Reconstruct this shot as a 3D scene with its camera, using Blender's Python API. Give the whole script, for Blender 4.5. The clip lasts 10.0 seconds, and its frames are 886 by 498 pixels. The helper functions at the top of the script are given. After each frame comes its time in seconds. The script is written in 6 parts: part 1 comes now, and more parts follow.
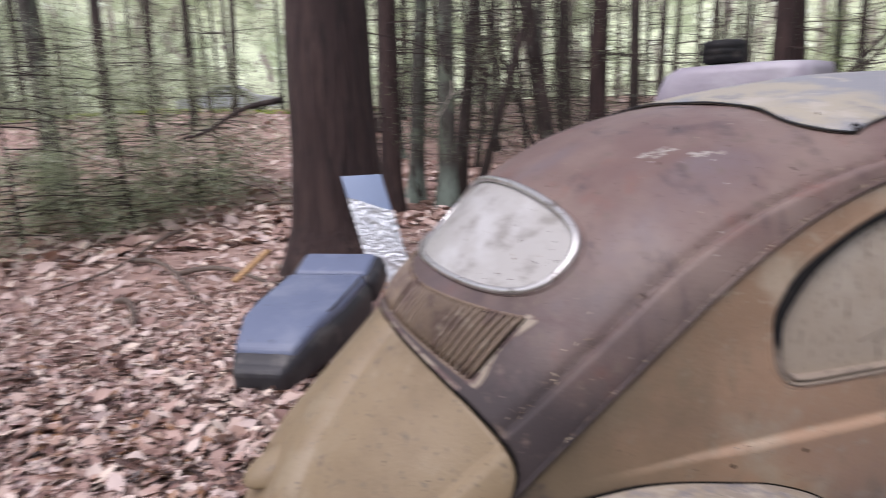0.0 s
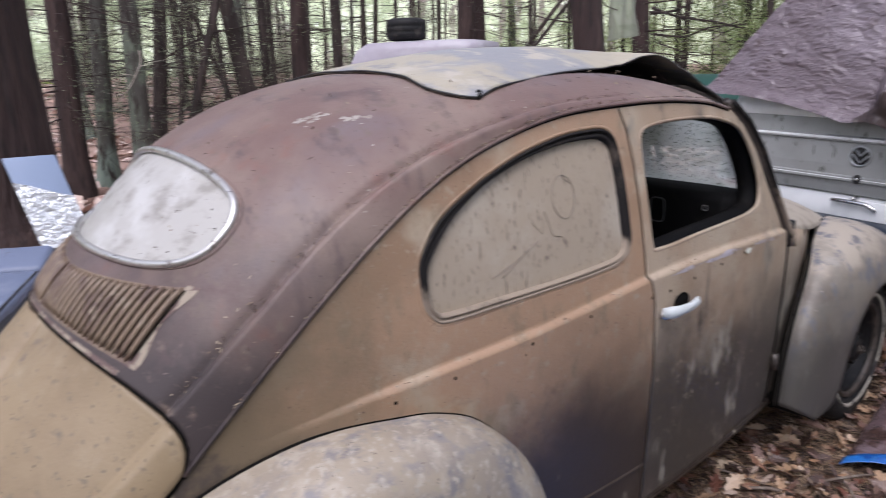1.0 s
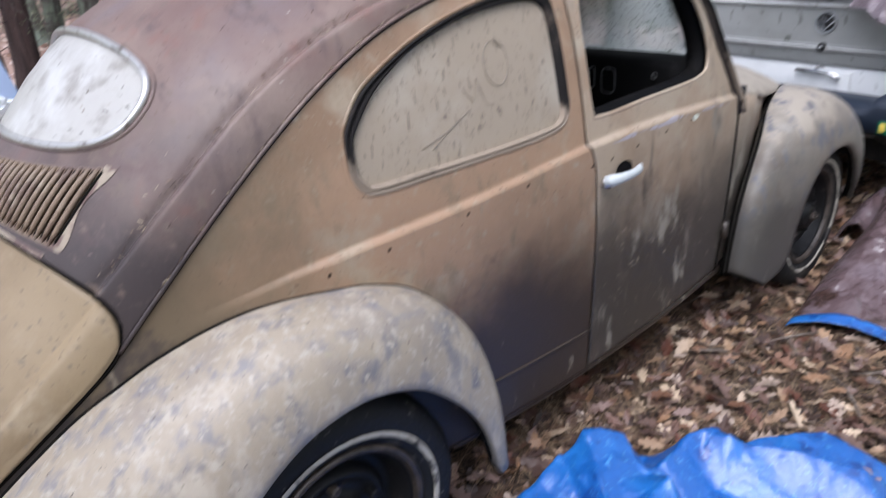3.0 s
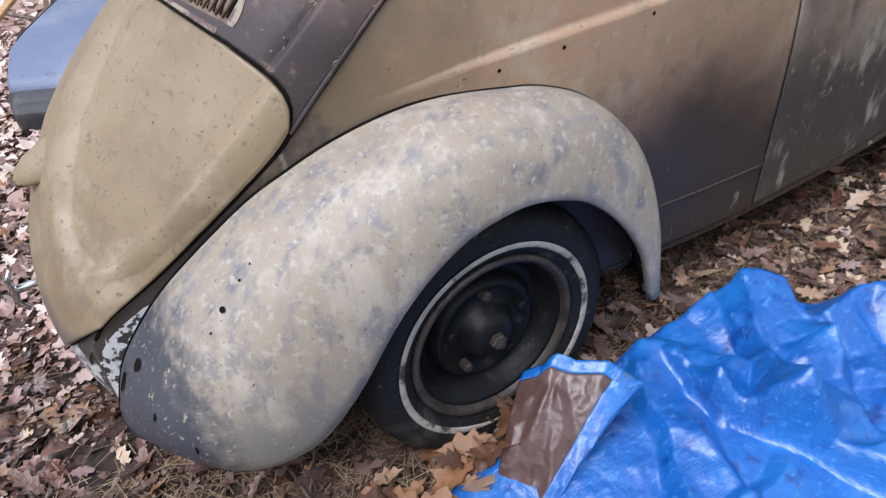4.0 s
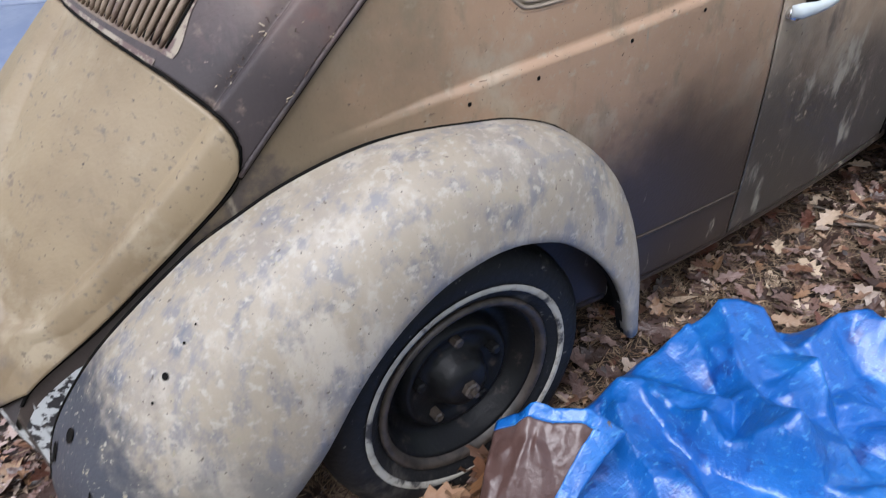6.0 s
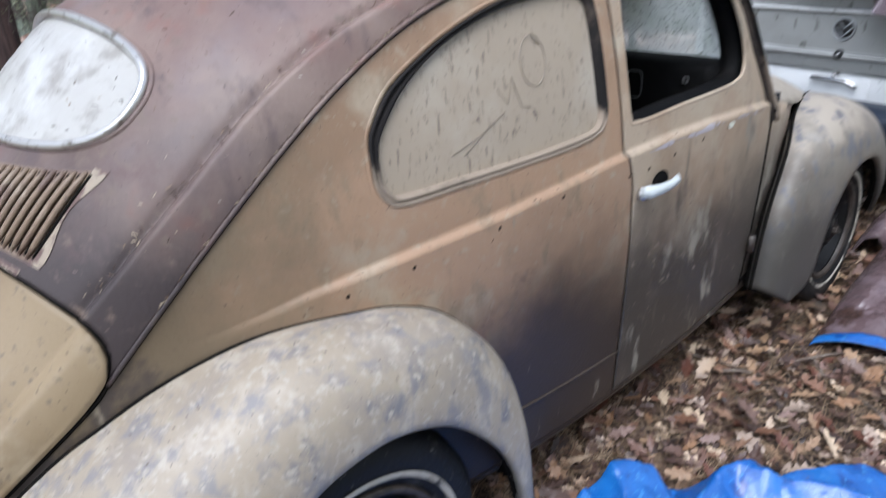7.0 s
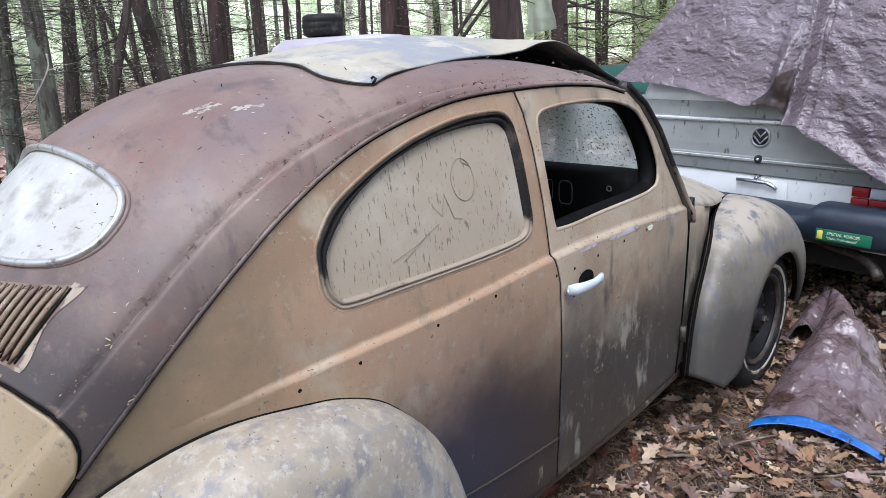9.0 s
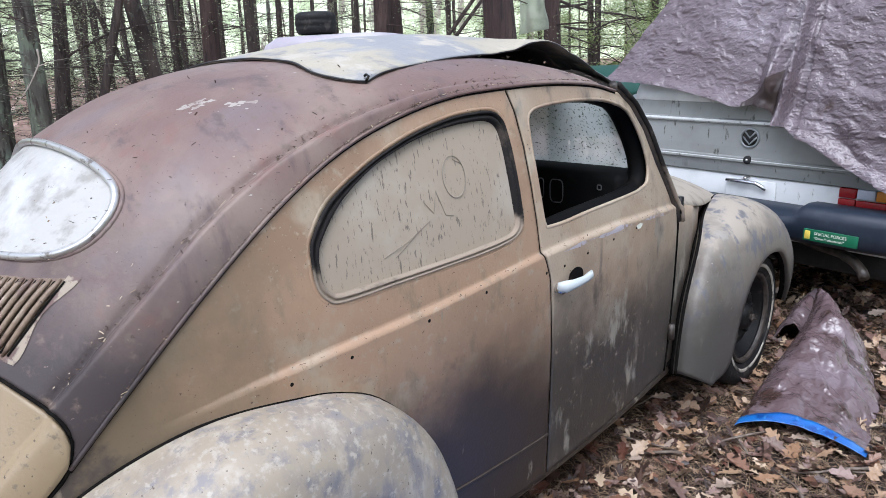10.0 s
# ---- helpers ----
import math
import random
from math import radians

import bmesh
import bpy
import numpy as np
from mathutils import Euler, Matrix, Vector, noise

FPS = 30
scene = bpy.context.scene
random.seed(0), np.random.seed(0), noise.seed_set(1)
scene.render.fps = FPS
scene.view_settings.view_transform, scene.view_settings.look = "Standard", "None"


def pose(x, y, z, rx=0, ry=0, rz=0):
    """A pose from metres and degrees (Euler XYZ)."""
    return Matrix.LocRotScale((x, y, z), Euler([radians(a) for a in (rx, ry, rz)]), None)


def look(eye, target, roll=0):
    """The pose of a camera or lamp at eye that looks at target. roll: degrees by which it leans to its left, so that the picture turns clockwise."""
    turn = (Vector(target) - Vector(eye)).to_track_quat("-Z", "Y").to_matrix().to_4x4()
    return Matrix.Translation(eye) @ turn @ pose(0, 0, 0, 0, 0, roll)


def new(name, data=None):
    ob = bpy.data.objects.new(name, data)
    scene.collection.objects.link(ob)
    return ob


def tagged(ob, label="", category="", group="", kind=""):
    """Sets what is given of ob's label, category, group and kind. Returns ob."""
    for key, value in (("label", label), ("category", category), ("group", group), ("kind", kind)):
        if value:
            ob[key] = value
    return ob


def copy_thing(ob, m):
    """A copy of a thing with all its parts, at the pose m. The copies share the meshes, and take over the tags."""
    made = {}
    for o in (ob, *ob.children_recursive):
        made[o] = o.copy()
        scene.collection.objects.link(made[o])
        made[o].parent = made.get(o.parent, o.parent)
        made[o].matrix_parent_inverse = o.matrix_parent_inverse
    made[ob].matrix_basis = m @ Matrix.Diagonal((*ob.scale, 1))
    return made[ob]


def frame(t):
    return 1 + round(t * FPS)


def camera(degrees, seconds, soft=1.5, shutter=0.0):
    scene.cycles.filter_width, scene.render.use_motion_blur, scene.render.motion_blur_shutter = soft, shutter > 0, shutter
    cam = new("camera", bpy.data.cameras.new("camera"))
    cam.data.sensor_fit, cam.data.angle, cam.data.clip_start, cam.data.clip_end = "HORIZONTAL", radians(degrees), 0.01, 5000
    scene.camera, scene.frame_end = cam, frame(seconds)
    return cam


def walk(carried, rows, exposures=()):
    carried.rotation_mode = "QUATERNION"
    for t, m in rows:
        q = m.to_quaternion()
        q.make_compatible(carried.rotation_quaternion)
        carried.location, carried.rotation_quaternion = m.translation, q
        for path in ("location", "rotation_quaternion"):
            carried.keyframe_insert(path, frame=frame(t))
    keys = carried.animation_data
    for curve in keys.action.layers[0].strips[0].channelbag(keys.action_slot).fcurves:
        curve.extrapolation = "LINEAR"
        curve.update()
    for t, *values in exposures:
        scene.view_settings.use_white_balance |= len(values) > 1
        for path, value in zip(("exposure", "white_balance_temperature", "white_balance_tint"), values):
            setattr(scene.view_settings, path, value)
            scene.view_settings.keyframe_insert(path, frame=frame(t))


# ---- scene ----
cam = camera(66.4, 10.0, soft=0.8, shutter=0.5)
PATH = [
    (0, (1.552, -0.739, 1.548), (-0.33, -0.212, 1.122), -2.4),
    (0.5, (1.591, -0.691, 1.53), (-0.107, 0.257, 1.058), -1.6),
    (1, (1.633, -0.64, 1.522), (0.134, 0.58, 1.005), -1.4),
    (1.5, (1.677, -0.583, 1.533), (0.271, 0.75, 1.035), -1.3),
    (2, (1.727, -0.552, 1.539), (0.391, 0.839, 1.009), -1.7),
    (2.2, (1.743, -0.546, 1.541), (0.423, 0.854, 0.997), -1.8),
    (3.5, (1.681, -0.602, 1.385), (0.234, 0.338, 0.373), -4.8),
    (4, (1.64, -0.645, 1.343), (0.195, 0.125, 0.194), -5.4),
    (4.5, (1.611, -0.649, 1.334), (0.193, 0.11, 0.145), -5.4),
    (5, (1.592, -0.634, 1.338), (0.186, 0.158, 0.156), -5.2),
    (6.5, (1.498, -0.553, 1.377), (0.121, 0.436, 0.317), -3.3),
    (7, (1.538, -0.528, 1.433), (0.165, 0.687, 0.633), -2.2),
    (7.5, (1.595, -0.535, 1.471), (0.243, 0.797, 0.839), -2.1),
    (8, (1.649, -0.557, 1.488), (0.294, 0.806, 0.935), -2.6),
    (8.5, (1.686, -0.578, 1.491), (0.315, 0.776, 0.954), -2.5),
    (9, (1.706, -0.593, 1.493), (0.329, 0.758, 0.965), -2.7),
    (9.5, (1.718, -0.601, 1.49), (0.353, 0.765, 0.967), -2.4),
    (10, (1.719, -0.605, 1.491), (0.36, 0.762, 0.96), -2.2),
]
walk(cam, [(t, look(eye, target, roll)) for t, eye, target, roll in PATH], exposures=[(0.0, 0.62, 6350, 23), (1.0, 0.80, 6180, 21), (2.0, 1.02, 6110, 21), (3.5, 1.08, 5960, 15), (5.0, 1.03, 6000, 15), (6.5, 1.09, 5880, 12), (8.0, 1.20, 5860, 12), (10.0, 1.21, 5860, 13)])

# ---- world and sun: an overcast sky over a wood ----
world = bpy.data.worlds.new("world")
scene.world = world
world.use_nodes = True
wn = world.node_tree.nodes
sky = wn.new("ShaderNodeTexSky")
sky.sky_type = "NISHITA"
sky.sun_disc = False
sky.sun_elevation = radians(48)
sky.sun_rotation = radians(150)
sky.air_density, sky.dust_density, sky.ozone_density = 1.0, 1.5, 1.5
grey = wn.new("ShaderNodeHueSaturation")
grey.inputs["Saturation"].default_value = 0.35
wn["Background"].inputs["Strength"].default_value = 0.15
world.node_tree.links.new(sky.outputs[0], grey.inputs["Color"])
world.node_tree.links.new(grey.outputs[0], wn["Background"].inputs["Color"])
sun = new("sun", bpy.data.lights.new("sun", "SUN"))
sun.data.energy, sun.data.angle, sun.data.color = 1.5, radians(40), (1.0, 0.99, 0.97)
sun.matrix_world = look((3, -3, 9.5), (0, 1, 0))


# ---- materials ----
def material(name, base, rough=0.7, metal=0.0, layers=(), bump=(), spec=0.5, alpha=None):
    """base colour, then layers of (colour, kind, scale, low, high[, stretch]) laid over it by noise, and bumps of (scale, depth)."""
    m = bpy.data.materials.new(name)
    m.use_nodes = True
    n, l = m.node_tree.nodes, m.node_tree.links
    b = n["Principled BSDF"]
    b.inputs["Roughness"].default_value, b.inputs["Metallic"].default_value = rough, metal
    b.inputs["Specular IOR Level"].default_value = spec
    geo = n.new("ShaderNodeNewGeometry")
    rgb = n.new("ShaderNodeRGB")
    rgb.outputs[0].default_value = (*base, 1)
    col = rgb.outputs[0]
    for layer in layers:
        colour, kind, scale, low, high = layer[:5]
        stretch = layer[5] if len(layer) > 5 else (1, 1, 1)
        fac = field(m, geo.outputs["Position"], kind, scale, low, high, stretch)
        mix = n.new("ShaderNodeMix")
        mix.data_type = "RGBA"
        l.new(fac, mix.inputs["Factor"])
        l.new(col, mix.inputs["A"])
        mix.inputs["B"].default_value = (*colour, 1)
        col = mix.outputs["Result"]
    l.new(col, b.inputs["Base Color"])
    normal = None
    for scale, depth, *rest in bump:
        t = n.new("ShaderNodeTexNoise")
        if scale < 0:
            t.noise_type = "RIDGED_MULTIFRACTAL"
            t.inputs["Gain"].default_value = 2.0
        t.inputs["Scale"].default_value, t.inputs["Detail"].default_value = abs(scale), 6 if scale > 0 else 3
        mp = n.new("ShaderNodeMapping")
        mp.inputs["Scale"].default_value = rest[0] if rest else (1, 1, 1)
        l.new(geo.outputs["Position"], mp.inputs["Vector"])
        l.new(mp.outputs[0], t.inputs["Vector"])
        bp = n.new("ShaderNodeBump")
        bp.inputs["Distance"].default_value = depth
        l.new(t.outputs["Fac"], bp.inputs["Height"])
        if normal:
            l.new(normal, bp.inputs["Normal"])
        normal = bp.outputs[0]
    if normal:
        l.new(normal, b.inputs["Normal"])
    return m


def field(m, vec, kind, scale, low, high, stretch=(1, 1, 1)):
    """A mask from 0 to 1: noise, spots (voronoi), or a ramp along an axis broken up by noise."""
    n, l = m.node_tree.nodes, m.node_tree.links
    mp = n.new("ShaderNodeMapping")
    mp.inputs["Scale"].default_value = stretch
    l.new(vec, mp.inputs["Vector"])
    if kind == "spots":
        t = n.new("ShaderNodeTexVoronoi")
        out = t.outputs["Distance"]
    else:
        t = n.new("ShaderNodeTexNoise")
        t.inputs["Detail"].default_value, t.inputs["Roughness"].default_value = 8, 0.6
        out = t.outputs["Fac"]
    t.inputs["Scale"].default_value = scale
    l.new(mp.outputs[0], t.inputs["Vector"])
    if kind[0] in "xyz" and len(kind) < 3:
        sep = n.new("ShaderNodeSeparateXYZ")
        l.new(vec, sep.inputs[0])
        off = n.new("ShaderNodeMath")
        off.operation = "MULTIPLY_ADD"
        l.new(out, off.inputs[0])
        off.inputs[1].default_value = 0.5 if len(kind) == 1 else 0.18
        l.new(sep.outputs["xyz".index(kind[0])], off.inputs[2])
        out = off.outputs[0]
    r = n.new("ShaderNodeMapRange")
    r.interpolation_type = "SMOOTHSTEP"
    r.inputs["From Min"].default_value, r.inputs["From Max"].default_value = low, high
    l.new(out, r.inputs["Value"])
    return r.outputs[0]


def random_tint(m, colours):
    """Colours each island of a mesh by chance from a row of colours."""
    n, l = m.node_tree.nodes, m.node_tree.links
    geo = n.new("ShaderNodeNewGeometry")
    ramp = n.new("ShaderNodeValToRGB")
    ramp.color_ramp.interpolation = "CONSTANT"
    while len(ramp.color_ramp.elements) < len(colours):
        ramp.color_ramp.elements.new(0.5)
    for i, c in enumerate(colours):
        ramp.color_ramp.elements[i].position = i / len(colours)
        ramp.color_ramp.elements[i].color = (*c, 1)
    l.new(geo.outputs["Random Per Island"], ramp.inputs[0])
    l.new(ramp.outputs[0], n["Principled BSDF"].inputs["Base Color"])
    return m



def let_light_through(m, share):
    """Dirty glass or thin leaves: part of the light that falls on the back comes through."""
    n, l = m.node_tree.nodes, m.node_tree.links
    b = n["Principled BSDF"]
    tr = n.new("ShaderNodeBsdfTranslucent")
    mix = n.new("ShaderNodeMixShader")
    mix.inputs[0].default_value = share
    if b.inputs["Base Color"].links:
        l.new(b.inputs["Base Color"].links[0].from_socket, tr.inputs["Color"])
    l.new(b.outputs[0], mix.inputs[1])
    l.new(tr.outputs[0], mix.inputs[2])
    l.new(mix.outputs[0], n["Material Output"].inputs["Surface"])
    return m


# z layer turns the roof darker and greyer towards the tail.
roof_paint = material("weathered_brown_roof_paint", (0.16, 0.104, 0.092), 0.47, layers=[
    ((0.225, 0.168, 0.142), "noise", 2.2, 0.42, 0.66), ((0.165, 0.135, 0.142), "noise", 3.1, 0.46, 0.70, (1, .5, 1)),
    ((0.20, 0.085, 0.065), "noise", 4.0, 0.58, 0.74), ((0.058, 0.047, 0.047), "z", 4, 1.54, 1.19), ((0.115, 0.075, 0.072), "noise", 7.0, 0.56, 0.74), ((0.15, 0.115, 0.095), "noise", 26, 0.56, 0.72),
    ((0.24, 0.19, 0.155), "noise", 70, 0.71, 0.76), ((0.06, 0.04, 0.037), "noise", 150, 0.65, 0.70), ((0.10, 0.075, 0.072), "noise", 9, 0.54, 0.70, (1, 1.6, .35))], bump=[(130, 0.0007)], spec=0.3)
# z layer darkens the lower side: old paint, plus shade put into the colour.
side_paint = material("weathered_tan_side_paint", (0.345, 0.226, 0.145), 0.42, layers=[
    ((0.265, 0.172, 0.108), "noise", 2.2, 0.46, 0.6), ((0.375, 0.30, 0.215), "noise", 5.5, 0.52, 0.68),
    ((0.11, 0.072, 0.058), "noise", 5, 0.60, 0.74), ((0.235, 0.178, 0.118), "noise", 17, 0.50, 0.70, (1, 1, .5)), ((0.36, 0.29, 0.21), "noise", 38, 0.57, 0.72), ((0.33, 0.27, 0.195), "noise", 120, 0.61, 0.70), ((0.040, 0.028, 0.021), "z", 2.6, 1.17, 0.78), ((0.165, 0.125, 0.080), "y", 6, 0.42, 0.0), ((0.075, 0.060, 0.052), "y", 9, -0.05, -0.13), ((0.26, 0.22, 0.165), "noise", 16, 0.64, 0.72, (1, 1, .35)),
    ((0.07, 0.048, 0.036), "noise", 150, 0.65, 0.70)], bump=[(130, 0.0008)], spec=0.45)
# z layer: dark stains low on the door, deepened to hold shade.
door_paint = material("weathered_greyish_tan_door_paint", (0.395, 0.315, 0.23), 0.42, layers=[
    ((0.33, 0.24, 0.165), "noise", 2.4, 0.46, 0.62), ((0.41, 0.345, 0.26), "noise", 5.5, 0.52, 0.68),
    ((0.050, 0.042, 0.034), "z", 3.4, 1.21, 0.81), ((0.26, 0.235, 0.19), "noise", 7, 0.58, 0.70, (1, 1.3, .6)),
    ((0.085, 0.068, 0.056), "noise", 8, 0.56, 0.74, (1, 1.2, .6)), ((0.15, 0.125, 0.098), "noise", 9, 0.58, 0.78, (1, 2.2, .35)), ((0.24, 0.20, 0.155), "noise", 34, 0.60, 0.74), ((0.05, 0.036, 0.03), "noise", 85, 0.65, 0.69)], bump=[(130, 0.0008)])
lid_paint = material("dull_beige_lid_paint", (0.262, 0.197, 0.118), 0.48, layers=[
    ((0.205, 0.150, 0.088), "noise", 3.2, 0.42, 0.62), ((0.305, 0.243, 0.16), "noise", 6, 0.52, 0.68),
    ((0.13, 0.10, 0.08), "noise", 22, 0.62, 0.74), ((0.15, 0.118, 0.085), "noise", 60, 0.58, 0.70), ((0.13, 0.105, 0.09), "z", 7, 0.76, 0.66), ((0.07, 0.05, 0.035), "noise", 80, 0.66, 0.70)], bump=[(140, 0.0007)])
# z layer: grey wear by the lower lip, deepened with shade.
fender_paint = material("chalky_beige_fender_paint", (0.31, 0.262, 0.20), 0.5, layers=[
    ((0.25, 0.215, 0.18), "noise", 6, 0.46, 0.64), ((0.40, 0.352, 0.288), "noise", 10, 0.5, 0.66, (1, 1, .5)),
    ((0.205, 0.192, 0.19), "noise", 26, 0.48, 0.66, (1, .8, .35)), ((0.15, 0.148, 0.162), "noise", 15, 0.565, 0.69, (1, .6, .5)), ((0.27, 0.215, 0.145), "noise", 4, 0.60, 0.72),
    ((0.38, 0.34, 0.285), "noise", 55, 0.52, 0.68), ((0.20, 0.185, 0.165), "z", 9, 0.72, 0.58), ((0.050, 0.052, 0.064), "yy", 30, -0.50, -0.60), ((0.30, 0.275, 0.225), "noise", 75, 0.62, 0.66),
    ((0.30, 0.265, 0.195), "noise", 62, 0.63, 0.67), ((0.10, 0.08, 0.065), "noise", 95, 0.64, 0.69)], bump=[(130, 0.0009), (12, 0.0008)])
sticker_white = material("pale_sticker_print", (0.7, 0.72, 0.62), 0.5)
grey_outline = material("worn_grey_edge", (0.10, 0.10, 0.10), 0.5)
smear = material("dark_finger_smear", (0.25, 0.21, 0.165), 0.5)
trim_metal = material("dull_bright_trim", (0.62, 0.61, 0.59), 0.28, 0.75, layers=[((0.25, 0.22, 0.19), "noise", 40, 0.54, 0.66)])
# z layers: paler along the top, darker towards the foot.
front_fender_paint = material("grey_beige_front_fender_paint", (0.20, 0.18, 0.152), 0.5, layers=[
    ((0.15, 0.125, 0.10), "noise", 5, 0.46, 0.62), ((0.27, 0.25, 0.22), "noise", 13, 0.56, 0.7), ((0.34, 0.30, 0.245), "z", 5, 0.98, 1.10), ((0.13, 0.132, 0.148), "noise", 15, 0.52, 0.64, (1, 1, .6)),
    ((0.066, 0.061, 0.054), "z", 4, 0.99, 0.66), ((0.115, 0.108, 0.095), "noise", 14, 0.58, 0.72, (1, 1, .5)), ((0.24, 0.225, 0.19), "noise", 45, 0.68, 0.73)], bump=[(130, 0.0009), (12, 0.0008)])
apron_paint = material("flaking_black_and_white_paint", (0.045, 0.043, 0.045), 0.5, layers=[
    ((0.62, 0.63, 0.62), "noise", 46, 0.475, 0.505), ((0.16, 0.13, 0.1), "noise", 40, 0.6, 0.68)], bump=[(60, 0.002)])
louvre_paint = material("rubbed_tan_louvre_paint", (0.20, 0.145, 0.10), 0.5, layers=[((0.13, 0.085, 0.065), "noise", 14, 0.46, 0.6), ((0.29, 0.235, 0.175), "noise", 24, 0.55, 0.68)], bump=[(100, 0.001)])
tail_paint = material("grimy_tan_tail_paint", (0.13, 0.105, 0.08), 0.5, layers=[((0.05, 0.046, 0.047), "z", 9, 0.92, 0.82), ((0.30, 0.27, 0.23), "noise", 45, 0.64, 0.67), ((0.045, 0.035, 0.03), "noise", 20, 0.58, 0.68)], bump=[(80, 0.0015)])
bare_primer = material("bare_flaked_primer", (0.30, 0.25, 0.19), 0.55, layers=[((0.125, 0.08, 0.07), "noise", 22, 0.46, 0.54)])
pale_flake = material("pale_bare_flake", (0.36, 0.33, 0.29), 0.5, layers=[((0.26, 0.22, 0.19), "noise", 30, 0.5, 0.66)])
dark_gap = material("dark_gap", (0.006, 0.0055, 0.005), 0.9, layers=[((0.02, 0.015, 0.01), "noise", 30, 0.55, 0.7)], spec=0.1)
rubber = material("dusty_black_rubber", (0.014, 0.0125, 0.012), 0.75, layers=[((0.075, 0.06, 0.048), "noise", 14, 0.54, 0.74), ((0.27, 0.22, 0.17), "z", 6, 1.38, 1.29)], bump=[(120, 0.001)], spec=0.2)
tyre_rubber = material("old_black_tyre_rubber", (0.0085, 0.0085, 0.009), 0.65, layers=[((0.05, 0.044, 0.038), "noise", 9, 0.54, 0.68), ((0.10, 0.09, 0.08), "noise", 45, 0.63, 0.70)], bump=[(70, 0.002)], spec=0.3)
whitewall = material("dirty_whitewall", (0.36, 0.335, 0.285), 0.65, layers=[((0.26, 0.235, 0.19), "noise", 30, 0.5, 0.66), ((0.035, 0.032, 0.03), "noise", 6, 0.52, 0.58)])
rim_steel = material("black_painted_rim", (0.008, 0.008, 0.0085), 0.4, layers=[((0.045, 0.036, 0.03), "noise", 22, 0.58, 0.72)], bump=[(80, 0.001)], spec=0.2)
rim_edge = material("rusty_rim_edge", (0.05, 0.039, 0.031), 0.5, layers=[((0.02, 0.016, 0.013), "noise", 25, 0.45, 0.62)])
chrome = material("dull_chrome", (0.72, 0.73, 0.74), 0.22, 1.0, layers=[((0.42, 0.4, 0.36), "noise", 30, 0.5, 0.7)])
white_enamel = material("pale_handle_enamel", (0.50, 0.54, 0.54), 0.3, layers=[((0.45, 0.46, 0.44), "noise", 30, 0.5, 0.7)])
interior_black = material("black_interior_vinyl", (0.0035, 0.0035, 0.0038), 0.7, layers=[((0.008, 0.007, 0.0065), "noise", 12, 0.5, 0.7)], spec=0.1)
dusty_glass = material("dust_caked_glass", (0.345, 0.285, 0.215), 0.5, layers=[
    ((0.41, 0.36, 0.29), "noise", 3, 0.45, 0.65), ((0.15, 0.122, 0.098), "noise", 72, 0.605, 0.66, (1, 1.6, .22)),
    ((0.15, 0.12, 0.10), "noise", 90, 0.60, 0.68, (1, 1.5, .4))], bump=[(60, 0.001)])
film = material("clouded_white_film", (0.52, 0.51, 0.48), 0.35, layers=[
    ((0.36, 0.34, 0.31), "noise", 14, 0.50, 0.66, (1, .6, 1.4)), ((0.64, 0.64, 0.62), "noise", 6, 0.5, 0.7),
    ((0.16, 0.14, 0.11), "noise", 38, 0.66, 0.72)], bump=[(30, 0.004)])
speckled_glass = material("lichen_speckled_glass", (0.76, 0.80, 0.77), 0.4, layers=[
    ((0.62, 0.68, 0.62), "noise", 6, 0.45, 0.65), ((0.09, 0.10, 0.08), "noise", 112, 0.575, 0.615)])
hood_paint = material("chalky_hood_paint", (0.36, 0.32, 0.26), 0.5, layers=[((0.2, 0.17, 0.13), "noise", 8, 0.5, 0.66), ((0.10, 0.10, 0.11), "noise", 11, 0.62, 0.68)])
vinyl = material("faded_grey_roof_vinyl", (0.25, 0.255, 0.265), 0.5, layers=[
    ((0.37, 0.335, 0.26), "noise", 3.0, 0.47, 0.57), ((0.43, 0.395, 0.33), "noise", 8, 0.56, 0.66),
    ((0.20, 0.20, 0.21), "noise", 6, 0.6, 0.72)], bump=[(18, 0.006), (80, 0.0015)])
vinyl_edge = material("black_vinyl_edge", (0.014, 0.014, 0.015), 0.5, bump=[(40, 0.002)])
speckled_glass.node_tree.nodes["Principled BSDF"].inputs["Transmission Weight"].default_value = 0.0
let_light_through(speckled_glass, 0.9)
n, l = speckled_glass.node_tree.nodes, speckled_glass.node_tree.links
clear, clean = n.new("ShaderNodeBsdfTransparent"), n.new("ShaderNodeMixShader")
dirt = field(speckled_glass, n["Geometry"].outputs["Position"], "noise", 112, 0.575, 0.615)
share = n.new("ShaderNodeMath")
share.operation = "MULTIPLY_ADD"
l.new(dirt, share.inputs[0])
share.inputs[1].default_value, share.inputs[2].default_value = 0.45, 0.55
l.new(share.outputs[0], clean.inputs[0])
l.new(clear.outputs[0], clean.inputs[1])
l.new(n["Mix Shader"].outputs[0], clean.inputs[2])
l.new(clean.outputs[0], n["Material Output"].inputs["Surface"])
let_light_through(film, 0.2)


# ---- mesh helpers ----
def smooth_curve(knots, count):
    """A smooth line of count points through knots (Catmull-Rom)."""
    k = np.array(knots, float)
    if k.ndim == 1:
        k = k[:, None]
    k = np.vstack([2 * k[0] - k[1], k, 2 * k[-1] - k[-2]])
    u = np.linspace(0, len(k) - 3 - 1e-9, count)
    i = u.astype(int)
    f = (u - i)[:, None]
    a, b, c, d = k[i], k[i + 1], k[i + 2], k[i + 3]
    return 0.5 * (2 * b + (c - a) * f + (2 * a - 5 * b + 4 * c - d) * f ** 2 + (3 * b - a - 3 * c + d) * f ** 3)


